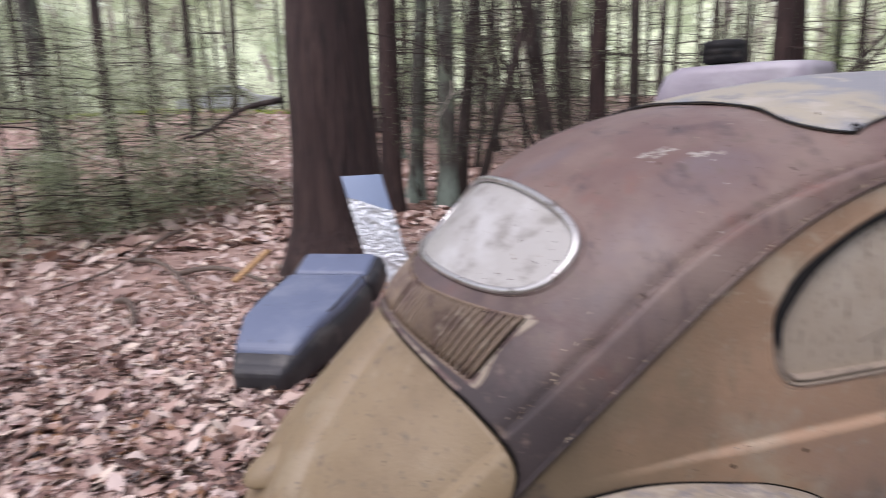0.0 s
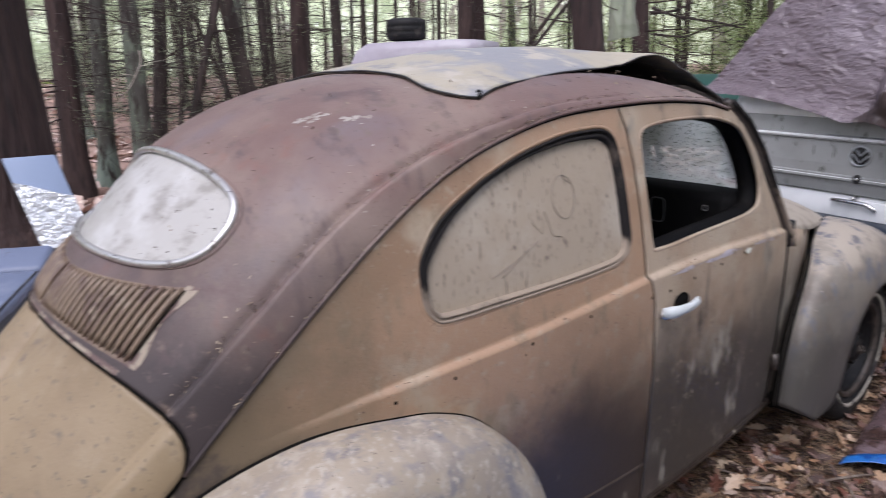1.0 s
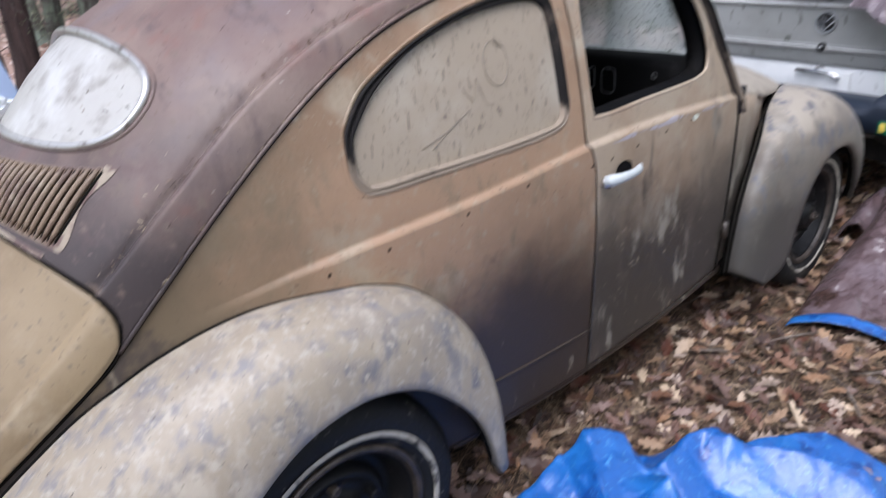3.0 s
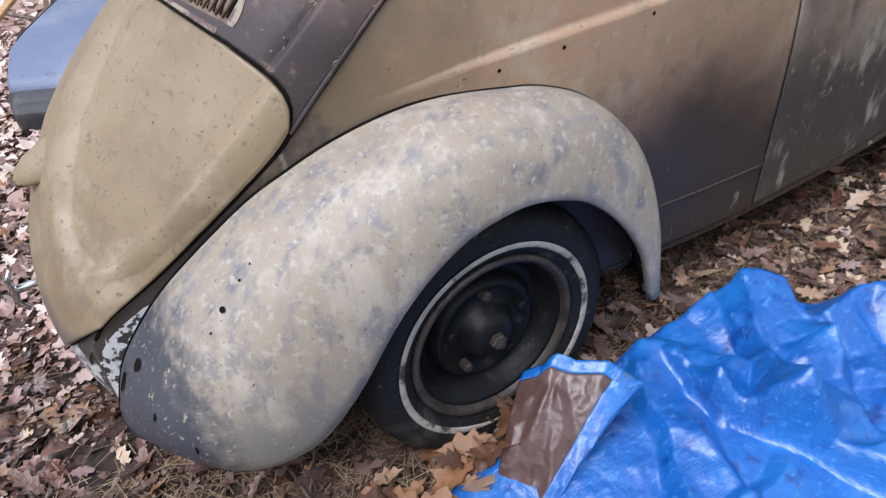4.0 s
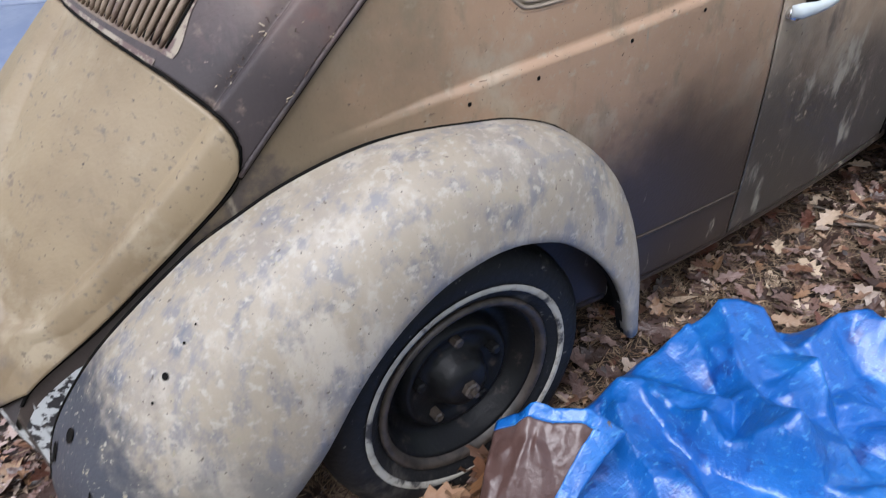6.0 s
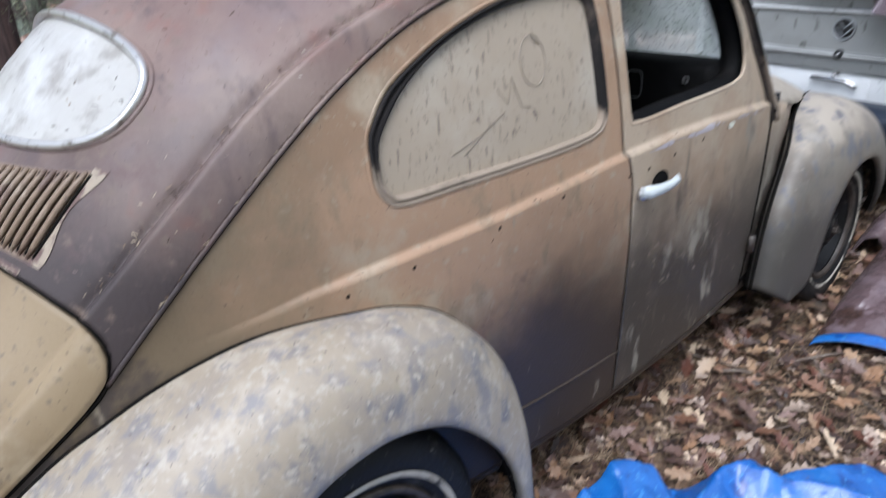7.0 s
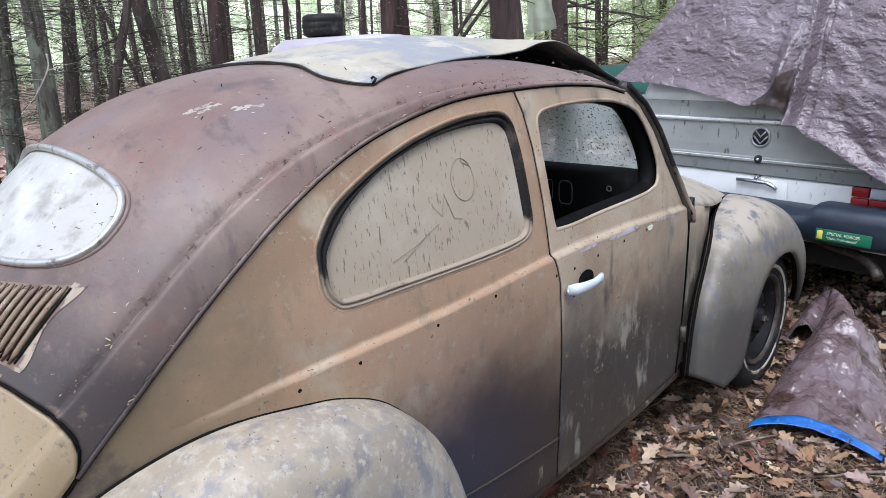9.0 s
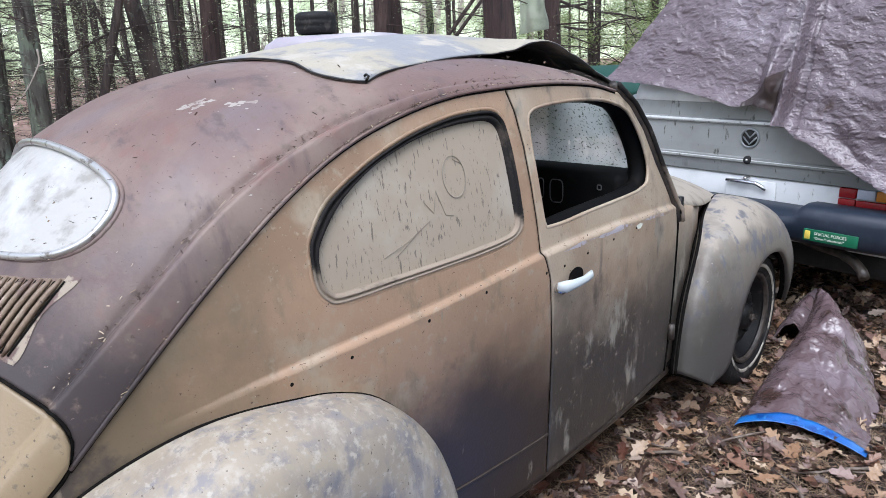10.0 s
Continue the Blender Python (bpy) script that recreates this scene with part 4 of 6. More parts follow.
blue_tarp = material("blue_tarpaulin", (0.008, 0.103, 0.39), 0.31, layers=[((0.014, 0.145, 0.47), "noise", 5, 0.45, 0.62), ((0.005, 0.050, 0.24), "noise", 13, 0.56, 0.68), ((0.05, 0.21, 0.50), "noise", 90, 0.57, 0.66, (1, .3, 1)), ((0.10, 0.075, 0.06), "noise", 22, 0.70, 0.75)], bump=[(230, 0.0012, (1, .22, 1)), (210, 0.0011, (.22, 1, 1)), (-18, 0.0045), (-45, 0.0018)], spec=1.0)
underside = material("wet_dark_brown_tarp_underside", (0.085, 0.047, 0.040), 0.30, layers=[((0.125, 0.080, 0.070), "noise", 6, 0.5, 0.66)], bump=[(-14, 0.010), (-34, 0.004), (120, 0.0012)])
dark_under = material("black_underbody", (0.012, 0.012, 0.012), 0.8, layers=[((0.03, 0.025, 0.02), "noise", 10, 0.5, 0.7)])

VAN = Matrix.Translation((.22, 3.45, 0)) @ Matrix.Rotation(radians(-6), 4, "Z") @ Matrix.Rotation(radians(1.2), 4, "Y")
van = thing("van", (.22, 5.6, 0), "white van parked nose away, half under a brown tarpaulin", "van")


def vpart(name, bm, mat, parent, label="", smooth=True):
    """A part given in the van's own frame: x across, y ahead from its tail, z up."""
    bm.transform(VAN)
    return part(name, bm, mat, parent, label, smooth)


shell = vpart("body", box((-.92, .03, .42), (.92, 4.3, 1.22), .05), van_white, van)
bm = box((-.84, .18, 1.16), (.84, 3.9, 1.88), .16, segments=4)
for v in bm.verts:
    v.co.x *= 1 - .42 * max(0, v.co.z - 1.2) / .68
vpart("roof_body", bm, van_white, van)
gate_rows = []
for z, y in ((.795, .02), (.80, -.004), (.835, -.012), (.868, -.016), (.874, -.030), (.885, -.030), (.891, -.018), (.95, -.02), (1.06, -.016), (1.082, -.014), (1.088, -.028), (1.098, -.028), (1.104, -.012), (1.20, .0), (1.24, .01), (1.30, .05), (1.34, .08)):
    gate_rows.append([(x, y + .10 * max(0, abs(x) - .70) ** 1.5, z) for x in np.linspace(-.80, .80, 28)])
gate = vpart("tailgate", thicken(grid_bm(gate_rows), .01), van_grey, van, "grey tailgate with two pressed ribs", False)
vpart("upper_panel", thicken(grid_bm([[(x, y - .005 + .10 * max(0, abs(x) - .70) ** 1.5, z) for x in np.linspace(-.80, .80, 28)] for z, y in ((1.196, -.001), (1.24, .01), (1.30, .05), (1.34, .08))]), .006), van_white, gate, "white panel below the rear window")
vpart("seam", tube([(x, -.004 + .10 * max(0, abs(x) - .70) ** 1.5, 1.190) for x in np.linspace(-.80, .80, 28)], .004, 6), dark_under, gate)
# Dark bars drawn as the shadow under each rib.
for z in (.869, 1.083):
    vpart("rib_shadow", tube([(x, -.017 + .10 * max(0, abs(x) - .70) ** 1.5, z - .002) for x in np.linspace(-.79, .79, 28)], .006, 6), dark_under, gate)
    vpart("rib", tube([(x, -.030 + .10 * max(0, abs(x) - .70) ** 1.5, z + .012) for x in np.linspace(-.79, .79, 28)], .011, 8), van_white, gate, "pressed rib in brighter paint than the tailgate")
badge_metal = material("dull_badge_metal", (0.32, 0.34, 0.35), 0.35, 0.6)
ring = [(.052 * math.cos(t), -.034, 1.008 + .052 * math.sin(t)) for t in np.linspace(0, 2 * math.pi, 36, endpoint=False)]
badge = vpart("badge", tube(ring, .0065, 8, True, up=(0, 1, 0)), badge_metal, gate, "round dark badge with chevrons")
for line in ([(-.030, .034), (0, .002), (.030, .034)], [(-.040, .006), (0, -.036), (.040, .006)]):
    vpart("chevron", tube([(x, -.034, 1.008 + z) for x, z in line], .005, 6, up=(0, 1, 0)), badge_metal, badge)
vpart("badge_disc", turn_bm([(.0, .05), (-.016, .05), (-.016, .001)], (0, -.017, 1.008), "y", 28), dark_under, badge)
vpart("tailgate_lock", turn_bm([(.01, .024), (-.03, .024), (-.036, .018), (-.036, .001)], (0, -.01, .882), "y", 20), dark_under, gate, "black lock button")
vpart("lock_core", turn_bm([(-.03, .009), (-.041, .009), (-.041, .001)], (0, -.01, .882), "y", 14), chrome, gate)
vpart("lower_panel", box((-.90, .0, .615), (.90, .06, .785), .012), van_white, van, "white lower panel")
vpart("shadow_gap", box((-.80, .012, .782), (.80, .03, .80)), dark_under, van)
plate = vpart("plate_bracket", box((-.13, -.012, .625), (.17, .002, .765), .006), van_white, van, "white plate bracket without plate")
vpart("plate_lamp", tube([(-.12, -.03, .752), (0, -.034, .755), (.06, -.034, .752), (.10, -.03, .735), (.12, -.03, .72)], [.010, .012, .011, .012, .008], 8), chrome, plate, "chrome plate lamp")
vpart("bracket_bolt", turn_bm([(.0, .012), (-.045, .012), (-.05, .006), (-.05, .001)], (.0, .0, .775), "y", 10), chrome, plate)
for x0, x1, z0, z1, mat in ((.50, .588, .733, .787, red_lens), (.50, .588, .668, .729, red_lens), (.588, .678, .733, .787, white_lens), (.678, .86, .733, .787, amber_lens), (.588, .86, .668, .729, red_lens)):
    vpart("tail_lamp", box((x0 + .002, -.02, z0 + .002), (x1 - .002, .03, z1), .006), mat, van)
for x0, x1 in ((-.90, -.57),):
    vpart("tail_lamp", box((x0, -.02, .60), (x1, .03, .765), .006), red_lens, van)
bump_rows = []
for k, (y, z) in enumerate(((-.02, .697), (-.13, .706), (-.20, .698), (-.226, .672), (-.234, .64), (-.232, .59), (-.226, .53), (-.20, .505), (-.02, .505))):
    bump_rows.append([(x, y + .12 * max(0, abs(x) - .62), z - .034 * min(1, max(0, (.40 - abs(x)) / .03)) * (k < 4)) for x in np.linspace(-.97, .97, 90)])
bumper = vpart("bumper", grid_bm(bump_rows), bumper_plastic, van, "faded navy plastic bumper")
vpart("bumper_end", box((.76, -.19, .51), (.98, .05, .70), .03), bumper_plastic, van)
vpart("sticker", box((.437, -.238, .532), (.70, -.231, .593), .001), sticker_green, bumper, "green bumper sticker")


def lettering(text, size, m, mat, parent):
    """Raised print made with the built-in font."""
    cu = bpy.data.curves.new("print", "FONT")
    cu.body, cu.size, cu.extrude = text, size, .0006
    ob = bpy.data.objects.new("print", cu)
    scene.collection.objects.link(ob)
    me = bpy.data.meshes.new_from_object(ob.evaluated_get(bpy.context.evaluated_depsgraph_get()))
    bpy.data.objects.remove(ob)
    bm = bmesh.new()
    bm.from_mesh(me)
    bm.transform(m)
    return part("lettering", bm, mat, parent, smooth=False)


face = VAN @ Matrix.Rotation(radians(90), 4, "X")
lettering("SPECIAL FORCES", .021, VAN @ Matrix.Translation((.492, -.240, .567)) @ Matrix.Rotation(radians(90), 4, "X"), sticker_white, bumper)
lettering("\"Quiet Professionals\"", .017, VAN @ Matrix.Translation((.492, -.240, .545)) @ Matrix.Rotation(radians(90), 4, "X"), sticker_white, bumper)
vpart("sticker_mark", box((.445, -.241, .540), (.472, -.236, .584), .002), sticker_yellow, bumper)
vpart("exhaust", tube([(.22, .15, .46), (.42, -.05, .465), (.58, -.09, .455), (.66, -.12, .43), (.71, -.15, .40), (.735, -.18, .375)], .026, 12), rim_edge, van, "rusty exhaust pipe")
vpart("underbody", box((-.80, .05, .30), (.80, 4.0, .44), .03), dark_under, van)
for x in (-.80, .80):
    for y in (.85, 3.3):
        w = vpart("wheel", turn_bm([(-.09, .2), (-.09, .30), (-.07, .32), (.07, .32), (.09, .30), (.09, .2), (.05, .18), (.05, .01)], (x, y, .32), steps=32), tyre_rubber, van)


def crumple(p, size, seed=0.0):
    """Sharp-ridged creases, between about -1 and 1."""
    v = Vector(p) / size + Vector((seed, seed * 1.7, -seed))
    return (1 - 2.4 * abs(noise.noise(v))) * .6 + (1 - 2.4 * abs(noise.noise(v * 2.3 + Vector((7, 3, 1))))) * .3 + .25 * noise.noise(v * 5.1)


def pleats(x, y, size, seed=0.0):
    """Flat facets between sharp creases, as in stiff cloth that was folded; between about -1 and 1."""
    total = 0.0
    for k in range(5):
        a = seed * 1.3 + k * 2.4
        u = (x * math.cos(a) + y * math.sin(a)) / size * (1 + .31 * k)
        u += 1.1 * noise.noise((x / size * .45 + k * 5, y / size * .45, seed))
        tri = 1 - 4 * abs(u - math.floor(u) - .5)
        w = min(1, max(0, .35 + 1.6 * noise.noise((x / size * .7 + 3 * k, y / size * .7 - k, seed + 9))))
        total += tri * w / (1 + .31 * k)
    return total * .5


CREASE_HEIGHTS = np.random.default_rng(77).uniform(-1, 1, (97, 89))


def facets(x, y, size, seed=0.0):
    """Flat three-cornered facets with sharp creases between them, of uneven sizes; between -1 and 1."""
    wx = x / size + 1.2 * noise.noise((x / size * .6, y / size * .6, seed)) + seed * 7.3
    wy = y / size + 1.2 * noise.noise((x / size * .6, y / size * .6, seed + 40)) + seed * 3.1
    a, b = wx + .5 * wy, .9 * wy - .25 * wx
    i, j = math.floor(a), math.floor(b)
    f, g = a - i, b - j
    h = lambda m, n: CREASE_HEIGHTS[m % 97, n % 89]
    if f + g < 1:
        return h(i, j) * (1 - f - g) + h(i + 1, j) * f + h(i, j + 1) * g
    return h(i + 1, j + 1) * (f + g - 1) + h(i + 1, j) * (1 - g) + h(i, j + 1) * (1 - f)


def van_tarp_point(p, q):
    """p across from 0 to 1, q from the hem up over the roof."""
    a = -1.0 + p * 2.15
    hem = np.interp(a, [-1, -.955, -.658, -.455, -.265, -.086, .029, .11, .17, .22, .261, .367, .545, .658, 1.15], [1.316, 1.313, 1.299, 1.272, 1.234, 1.188, 1.197, 1.185, 1.13, 1.10, 1.06, 1.026, .926, .864, .62]) + .004 * noise.noise((a * 9, 0, 0)) + .003 * noise.noise((a * 31, 0, 4))
    arc = q * 1.45
    up = hem + arc
    if up < 1.86:
        z, y = up, -.07 + .30 * max(0, up - 1.15) ** 1.15
        if z < 1.15:
            y = -.07 - .03 * (1.15 - z)
    else:
        z, y = 1.86 + .03 * (up - 1.86), .14 + (up - 1.86) * .95
    crest = .205 + .03 * math.sin(3.5 * q)
    fold = .13 * max(0, 1 - max((crest - a) / .05, (a - crest) / .022)) * (1 if q < .6 else max(0, 1 - (q - .6) * 2.5)) + .12 * max(0, 1 - abs(a - .115) / .085) * math.exp(-((q - .13) / .12) ** 2) - .05 * max(0, 1 - abs(a - .13) / .05) * math.exp(-(q / .05) ** 2)
    if a > .30:
        fold += .035
    v = z + y
    n = .010 * pleats(a, v, .34, 3) + .008 * facets(a * .8, v, .16, 1) + .006 * facets(a * .6, v * 1.1, .065, 2) + .0045 * facets(a * .7, v, .030, 3) + .014 * (a > .27) * facets(a, v, .15, 14)
    y -= .035 * math.exp(-(q / .03) ** 2)
    x = .2 + (a - .2) * max(.45, 1 - (.58 if a < .2 else .15) * max(0, z - 1.31))
    return VAN @ Vector((x, y - fold - n - .02, z + .3 * n * (y > .3)))


tarp_inside = material("dark_brown_tarp_inside", (0.034, 0.022, 0.020), 0.4, layers=[((0.058, 0.040, 0.038), "noise", 7, 0.5, 0.66)], bump=[(-20, 0.008)])
tarp = thing("brown_tarpaulin", (.2, 4.0, 1.9), "crumpled brown tarpaulin draped over the van", "tarpaulin")
bm = grid_bm([[van_tarp_point(p, q) for q in np.linspace(0, 1, 190)] for p in np.linspace(0, 1, 280)], flip=True)
part("sheet", bm, brown_tarp, tarp)
# Dark brown patch laid just over the sheet where the fold opens.
pocket = []
for u in np.linspace(0, 1, 14):
    p = (.97 + .205 * u) / 2.15
    pocket.append([van_tarp_point(p, k * (.015 + .17 * u ** 1.4)) + Vector((0, -.008, 0)) for k in np.linspace(.04, 1, 14)])
part("fold_inside", grid_bm(pocket, flip=True), tarp_inside, tarp, "dark brown inside of a fold, laid over the sheet")
bm = grid_bm([[VAN @ Vector((sg * (.89 + .02 * crumple((y, z, 9 * sg), .25)), y, z)) for z in np.linspace(.9, 1.86, 24)] for y in np.linspace(.15, 4.2, 60)] if (sg := 1) else [])
part("side_drape", bm, brown_tarp, tarp)
part("top_drape", grid_bm([[VAN @ Vector((x, y, 1.90 + .02 * crumple((x, y, 2), .3))) for x in np.linspace(-.42, .84, 30)] for y in np.linspace(.5, 4.2, 50)]), brown_tarp, tarp)

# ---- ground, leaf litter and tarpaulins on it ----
# x layer: floor turns pale pinkish brown on the car's far side.
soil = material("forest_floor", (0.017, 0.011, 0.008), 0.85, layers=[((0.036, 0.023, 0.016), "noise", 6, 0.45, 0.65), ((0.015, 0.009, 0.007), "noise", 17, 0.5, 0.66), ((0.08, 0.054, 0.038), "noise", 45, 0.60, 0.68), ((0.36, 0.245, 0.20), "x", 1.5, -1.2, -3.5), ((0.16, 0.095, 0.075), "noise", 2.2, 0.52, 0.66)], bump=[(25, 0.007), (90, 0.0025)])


def ground_z(x, y):
    d = math.hypot(x - .5, y - .8)
    z = .03 * noise.noise((x * .9, y * .9, 0)) * min(1, d / 2.5)
    z += .35 * noise.noise((x * .11, y * .11, 4)) * min(1, max(0, (d - 5) / 10))
    u = min(1, max(0, (-x - 6) / 20))
    return z + 1.3 * u * u * (3 - 2 * u)


radii = np.concatenate([np.linspace(0, 6, 50), 6 * (400 / 6) ** (np.linspace(0, 1, 50)[1:])])
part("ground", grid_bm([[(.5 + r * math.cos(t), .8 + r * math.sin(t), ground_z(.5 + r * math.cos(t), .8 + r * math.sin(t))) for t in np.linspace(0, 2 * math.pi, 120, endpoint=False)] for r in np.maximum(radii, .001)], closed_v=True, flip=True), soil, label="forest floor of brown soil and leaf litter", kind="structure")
bpy.data.objects["ground"]["category"] = "ground"

leaf_mat = random_tint(material("dry_oak_leaf", (0.3, 0.2, 0.1), 0.36, bump=[(45, 0.006), (140, 0.002)]), [(0.33, 0.215, 0.135), (0.20, 0.105, 0.066), (0.43, 0.32, 0.225), (0.115, 0.06, 0.043), (0.27, 0.165, 0.11), (0.37, 0.285, 0.225), (0.17, 0.10, 0.078), (0.125, 0.05, 0.032), (0.25, 0.14, 0.075), (0.09, 0.054, 0.044), (0.25, 0.17, 0.145), (0.14, 0.085, 0.066), (0.05, 0.03, 0.023), (0.52, 0.40, 0.28), (0.065, 0.038, 0.03), (0.33, 0.215, 0.13)])
# Dry leaf tints, lightened to hold the stronger light on open ground.
far_leaf_mat = random_tint(material("lightened_dry_leaf", (0.3, 0.2, 0.1), 0.6), [(0.56, 0.43, 0.37), (0.44, 0.30, 0.25), (0.66, 0.54, 0.47), (0.32, 0.205, 0.17), (0.50, 0.37, 0.31), (0.40, 0.26, 0.20), (0.60, 0.48, 0.43), (0.25, 0.15, 0.12), (0.70, 0.58, 0.48)])
OAK = [(0, -.5, .0), (.05, -.36, .02), (.15, -.31, .05), (.11, -.20, .02), (.26, -.07, .07), (.15, .02, .02), (.26, .19, .07), (.12, .24, .03), (.12, .41, .05), (0, .5, .02)]
OAK = np.array(OAK + [(-x, y, z) for x, y, z in OAK[-2:0:-1]])


def leaf_shape(rng, lobed):
    """A curled leaf, one metre long, as an outline."""
    p = OAK.copy() if lobed else OAK[[0, 2, 4, 6, 9, 12, 14, 16]].copy()
    p[:, 0] *= rng.uniform(.7, 1.2)
    curl, twist = rng.uniform(-1.2, 2.8), rng.uniform(-.6, .6)
    p[:, 2] = curl * .9 * p[:, 0] ** 2 + .35 * rng.uniform(-1, 1) * p[:, 1] ** 2 + twist * p[:, 0] * p[:, 1] + rng.normal(0, .02, len(p))
    return p


crumb_mat = random_tint(material("crumbled_leaf", (0.1, 0.06, 0.04), 0.5), [(0.10, 0.058, 0.042), (0.055, 0.032, 0.024), (0.16, 0.10, 0.072), (0.03, 0.018, 0.014), (0.115, 0.066, 0.05), (0.26, 0.185, 0.135), (0.07, 0.042, 0.033), (0.024, 0.014, 0.011)])


def leaf_field(name, count, place, size, seed, lobed, label, tilt=.35, mat=None):
    """Leaves strewn by chance as one mesh; place(rng) gives x, y, z."""
    rng = np.random.default_rng(seed)
    shapes = [leaf_shape(rng, lobed) for _ in range(24)]
    n = len(shapes[0])
    verts, faces = [], []
    for k in range(count):
        x, y, z = place(rng)
        s = rng.uniform(*size)
        m = np.array(Euler((rng.normal(0, tilt), rng.normal(0, tilt), rng.uniform(0, 6.28))).to_matrix())
        p = (shapes[rng.integers(24)] * s) @ m.T
        p += (x, y, z - min(0, p[:, 2].min()) * .7)
        base = len(verts)
        verts.extend(map(tuple, p))
        mid = tuple(p.mean(0) - (0, 0, .04 * s))
        verts.append(mid)
        faces.extend((base + i, base + (i + 1) % n, base + n) for i in range(n))
    me = bpy.data.meshes.new(name)
    me.from_pydata(verts, [], faces)
    return tagged(linked(name, me, mat or leaf_mat, None, label, kind="stuff"), category="leaves")


def near_place(rng):
    while True:
        x, y = rng.uniform(-.1, 2.0), rng.uniform(-2.2, 4.6)
        if not (-.75 < x < .45 and -.6 < y < 3.0) and not (.1 < x < .9 and -1.0 < y < -.2 and rng.uniform() < .75):
            return x, y, ground_z(x, y) + .032 * rng.uniform(0, 1) ** 1.5


def tail_place(rng):
    while True:
        x, y = rng.uniform(-3.2, 1.0), rng.uniform(-2.6, -.45)
        if not (x > .1 and y > -1.0 and rng.uniform() < .75):
            return x, y, ground_z(x, y) + rng.uniform(.0, .02)


def clearing_place(rng):
    x, y = rng.uniform(-4.5, -.3), rng.uniform(-3.6, -.6)
    return x, y, ground_z(x, y) + rng.uniform(.0, .03)


def mid_place(rng):
    while True:
        r, t = rng.uniform(2.0, 9.0), rng.uniform(-.7, 3.7)
        x, y = .3 - r * math.sin(t) * 1.0, .3 + r * math.cos(t)
        if not (-.75 < x < .6 and -.6 < y < 3.0) and not (.4 < x < 2.4 and y < 4.4):
            return x, y, ground_z(x, y) + rng.uniform(.0, .03)


def far_place(rng):
    r, t = 7 + 30 * rng.uniform(0, 1) ** 1.3, rng.uniform(-.6, 3.4)
    x, y = .3 - r * math.sin(t), .3 + r * math.cos(t)
    return x, y, ground_z(x, y) + .02


leaf_field("leaf_fragments", 16000, near_place, (.008, .035), 8, False, "crumbled leaf fragments on the soil beside the car", .5, crumb_mat)
leaf_field("leaf_fragments", 9000, tail_place, (.008, .035), 9, False, "crumbled leaf fragments behind the car", .5, crumb_mat)
leaf_field("leaf_litter", 7500, near_place, (.035, .118), 1, True, "dry brown oak leaves strewn over the ground beside the car")
wet_leaf_mat = random_tint(material("wet_dark_leaf", (0.15, 0.09, 0.06), 0.28, bump=[(45, 0.005)]), [(0.28, 0.165, 0.135), (0.17, 0.093, 0.073), (0.36, 0.25, 0.215), (0.09, 0.052, 0.042), (0.23, 0.125, 0.092), (0.40, 0.295, 0.255), (0.31, 0.165, 0.085), (0.14, 0.082, 0.072), (0.06, 0.036, 0.03), (0.26, 0.17, 0.155)])
leaf_field("leaf_litter", 9500, tail_place, (.03, .10), 2, True, "wet dark brown leaves behind the car", mat=wet_leaf_mat)
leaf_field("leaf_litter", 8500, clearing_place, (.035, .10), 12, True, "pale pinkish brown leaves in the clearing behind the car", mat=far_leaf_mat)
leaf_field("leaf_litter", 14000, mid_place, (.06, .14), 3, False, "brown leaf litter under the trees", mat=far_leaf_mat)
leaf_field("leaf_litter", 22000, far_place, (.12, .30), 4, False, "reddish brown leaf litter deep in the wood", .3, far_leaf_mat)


def path_place(rng):
    x, y = rng.uniform(1.9, 6.5), rng.uniform(-4.5, 5.0)
    return x, y, ground_z(x, y) + rng.uniform(.0, .03)


leaf_field("leaf_litter", 9000, path_place, (.05, .11), 6, True, "brown leaf litter on the open ground beside the tarpaulins")


def open_place(rng):
    x, y = rng.uniform(-.6, 2.3), rng.uniform(-4.8, -2.0)
    return x, y, ground_z(x, y) + rng.uniform(.0, .02)


leaf_field("leaf_litter", 2600, open_place, (.05, .11), 16, True, "brown oak leaves on the open ground behind the car")


def far_side_place(rng):
    x, y = rng.uniform(-2.8, -.72), rng.uniform(-.8, 5.0)
    return x, y, ground_z(x, y) + rng.uniform(.0, .02)


leaf_field("leaf_litter", 2600, far_side_place, (.06, .13), 14, False, "brown leaf litter on the far side of the car", mat=far_leaf_mat)


def heap_place(rng):
    a = rng.uniform(0, 1)
    x, y = .80 + .10 * rng.normal() * .6, -.42 + .62 * a
    return x, y, max(0, .03 + .10 * math.exp(-((y + .02) / .16) ** 2) * math.exp(-((x - .80) / .08) ** 2)) * rng.uniform(.4, 1)


heap_mat = random_tint(material("tan_oak_leaf", (0.36, 0.22, 0.12), 0.55, bump=[(60, 0.004)]), [(0.24, 0.125, 0.06), (0.19, 0.09, 0.042), (0.29, 0.175, 0.10), (0.14, 0.063, 0.032), (0.22, 0.105, 0.045), (0.10, 0.05, 0.03)])
leaf_field("leaf_heap", 85, heap_place, (.085, .15), 5, True, "large tan oak leaves heaped against the wheel", .65, heap_mat)

needle_mat = random_tint(material("dead_needles", (0.2, 0.12, 0.07), 0.8), [(0.16, 0.10, 0.058), (0.22, 0.15, 0.092), (0.07, 0.042, 0.028), (0.30, 0.22, 0.14)])
rng = np.random.default_rng(11)
verts, faces = [], []
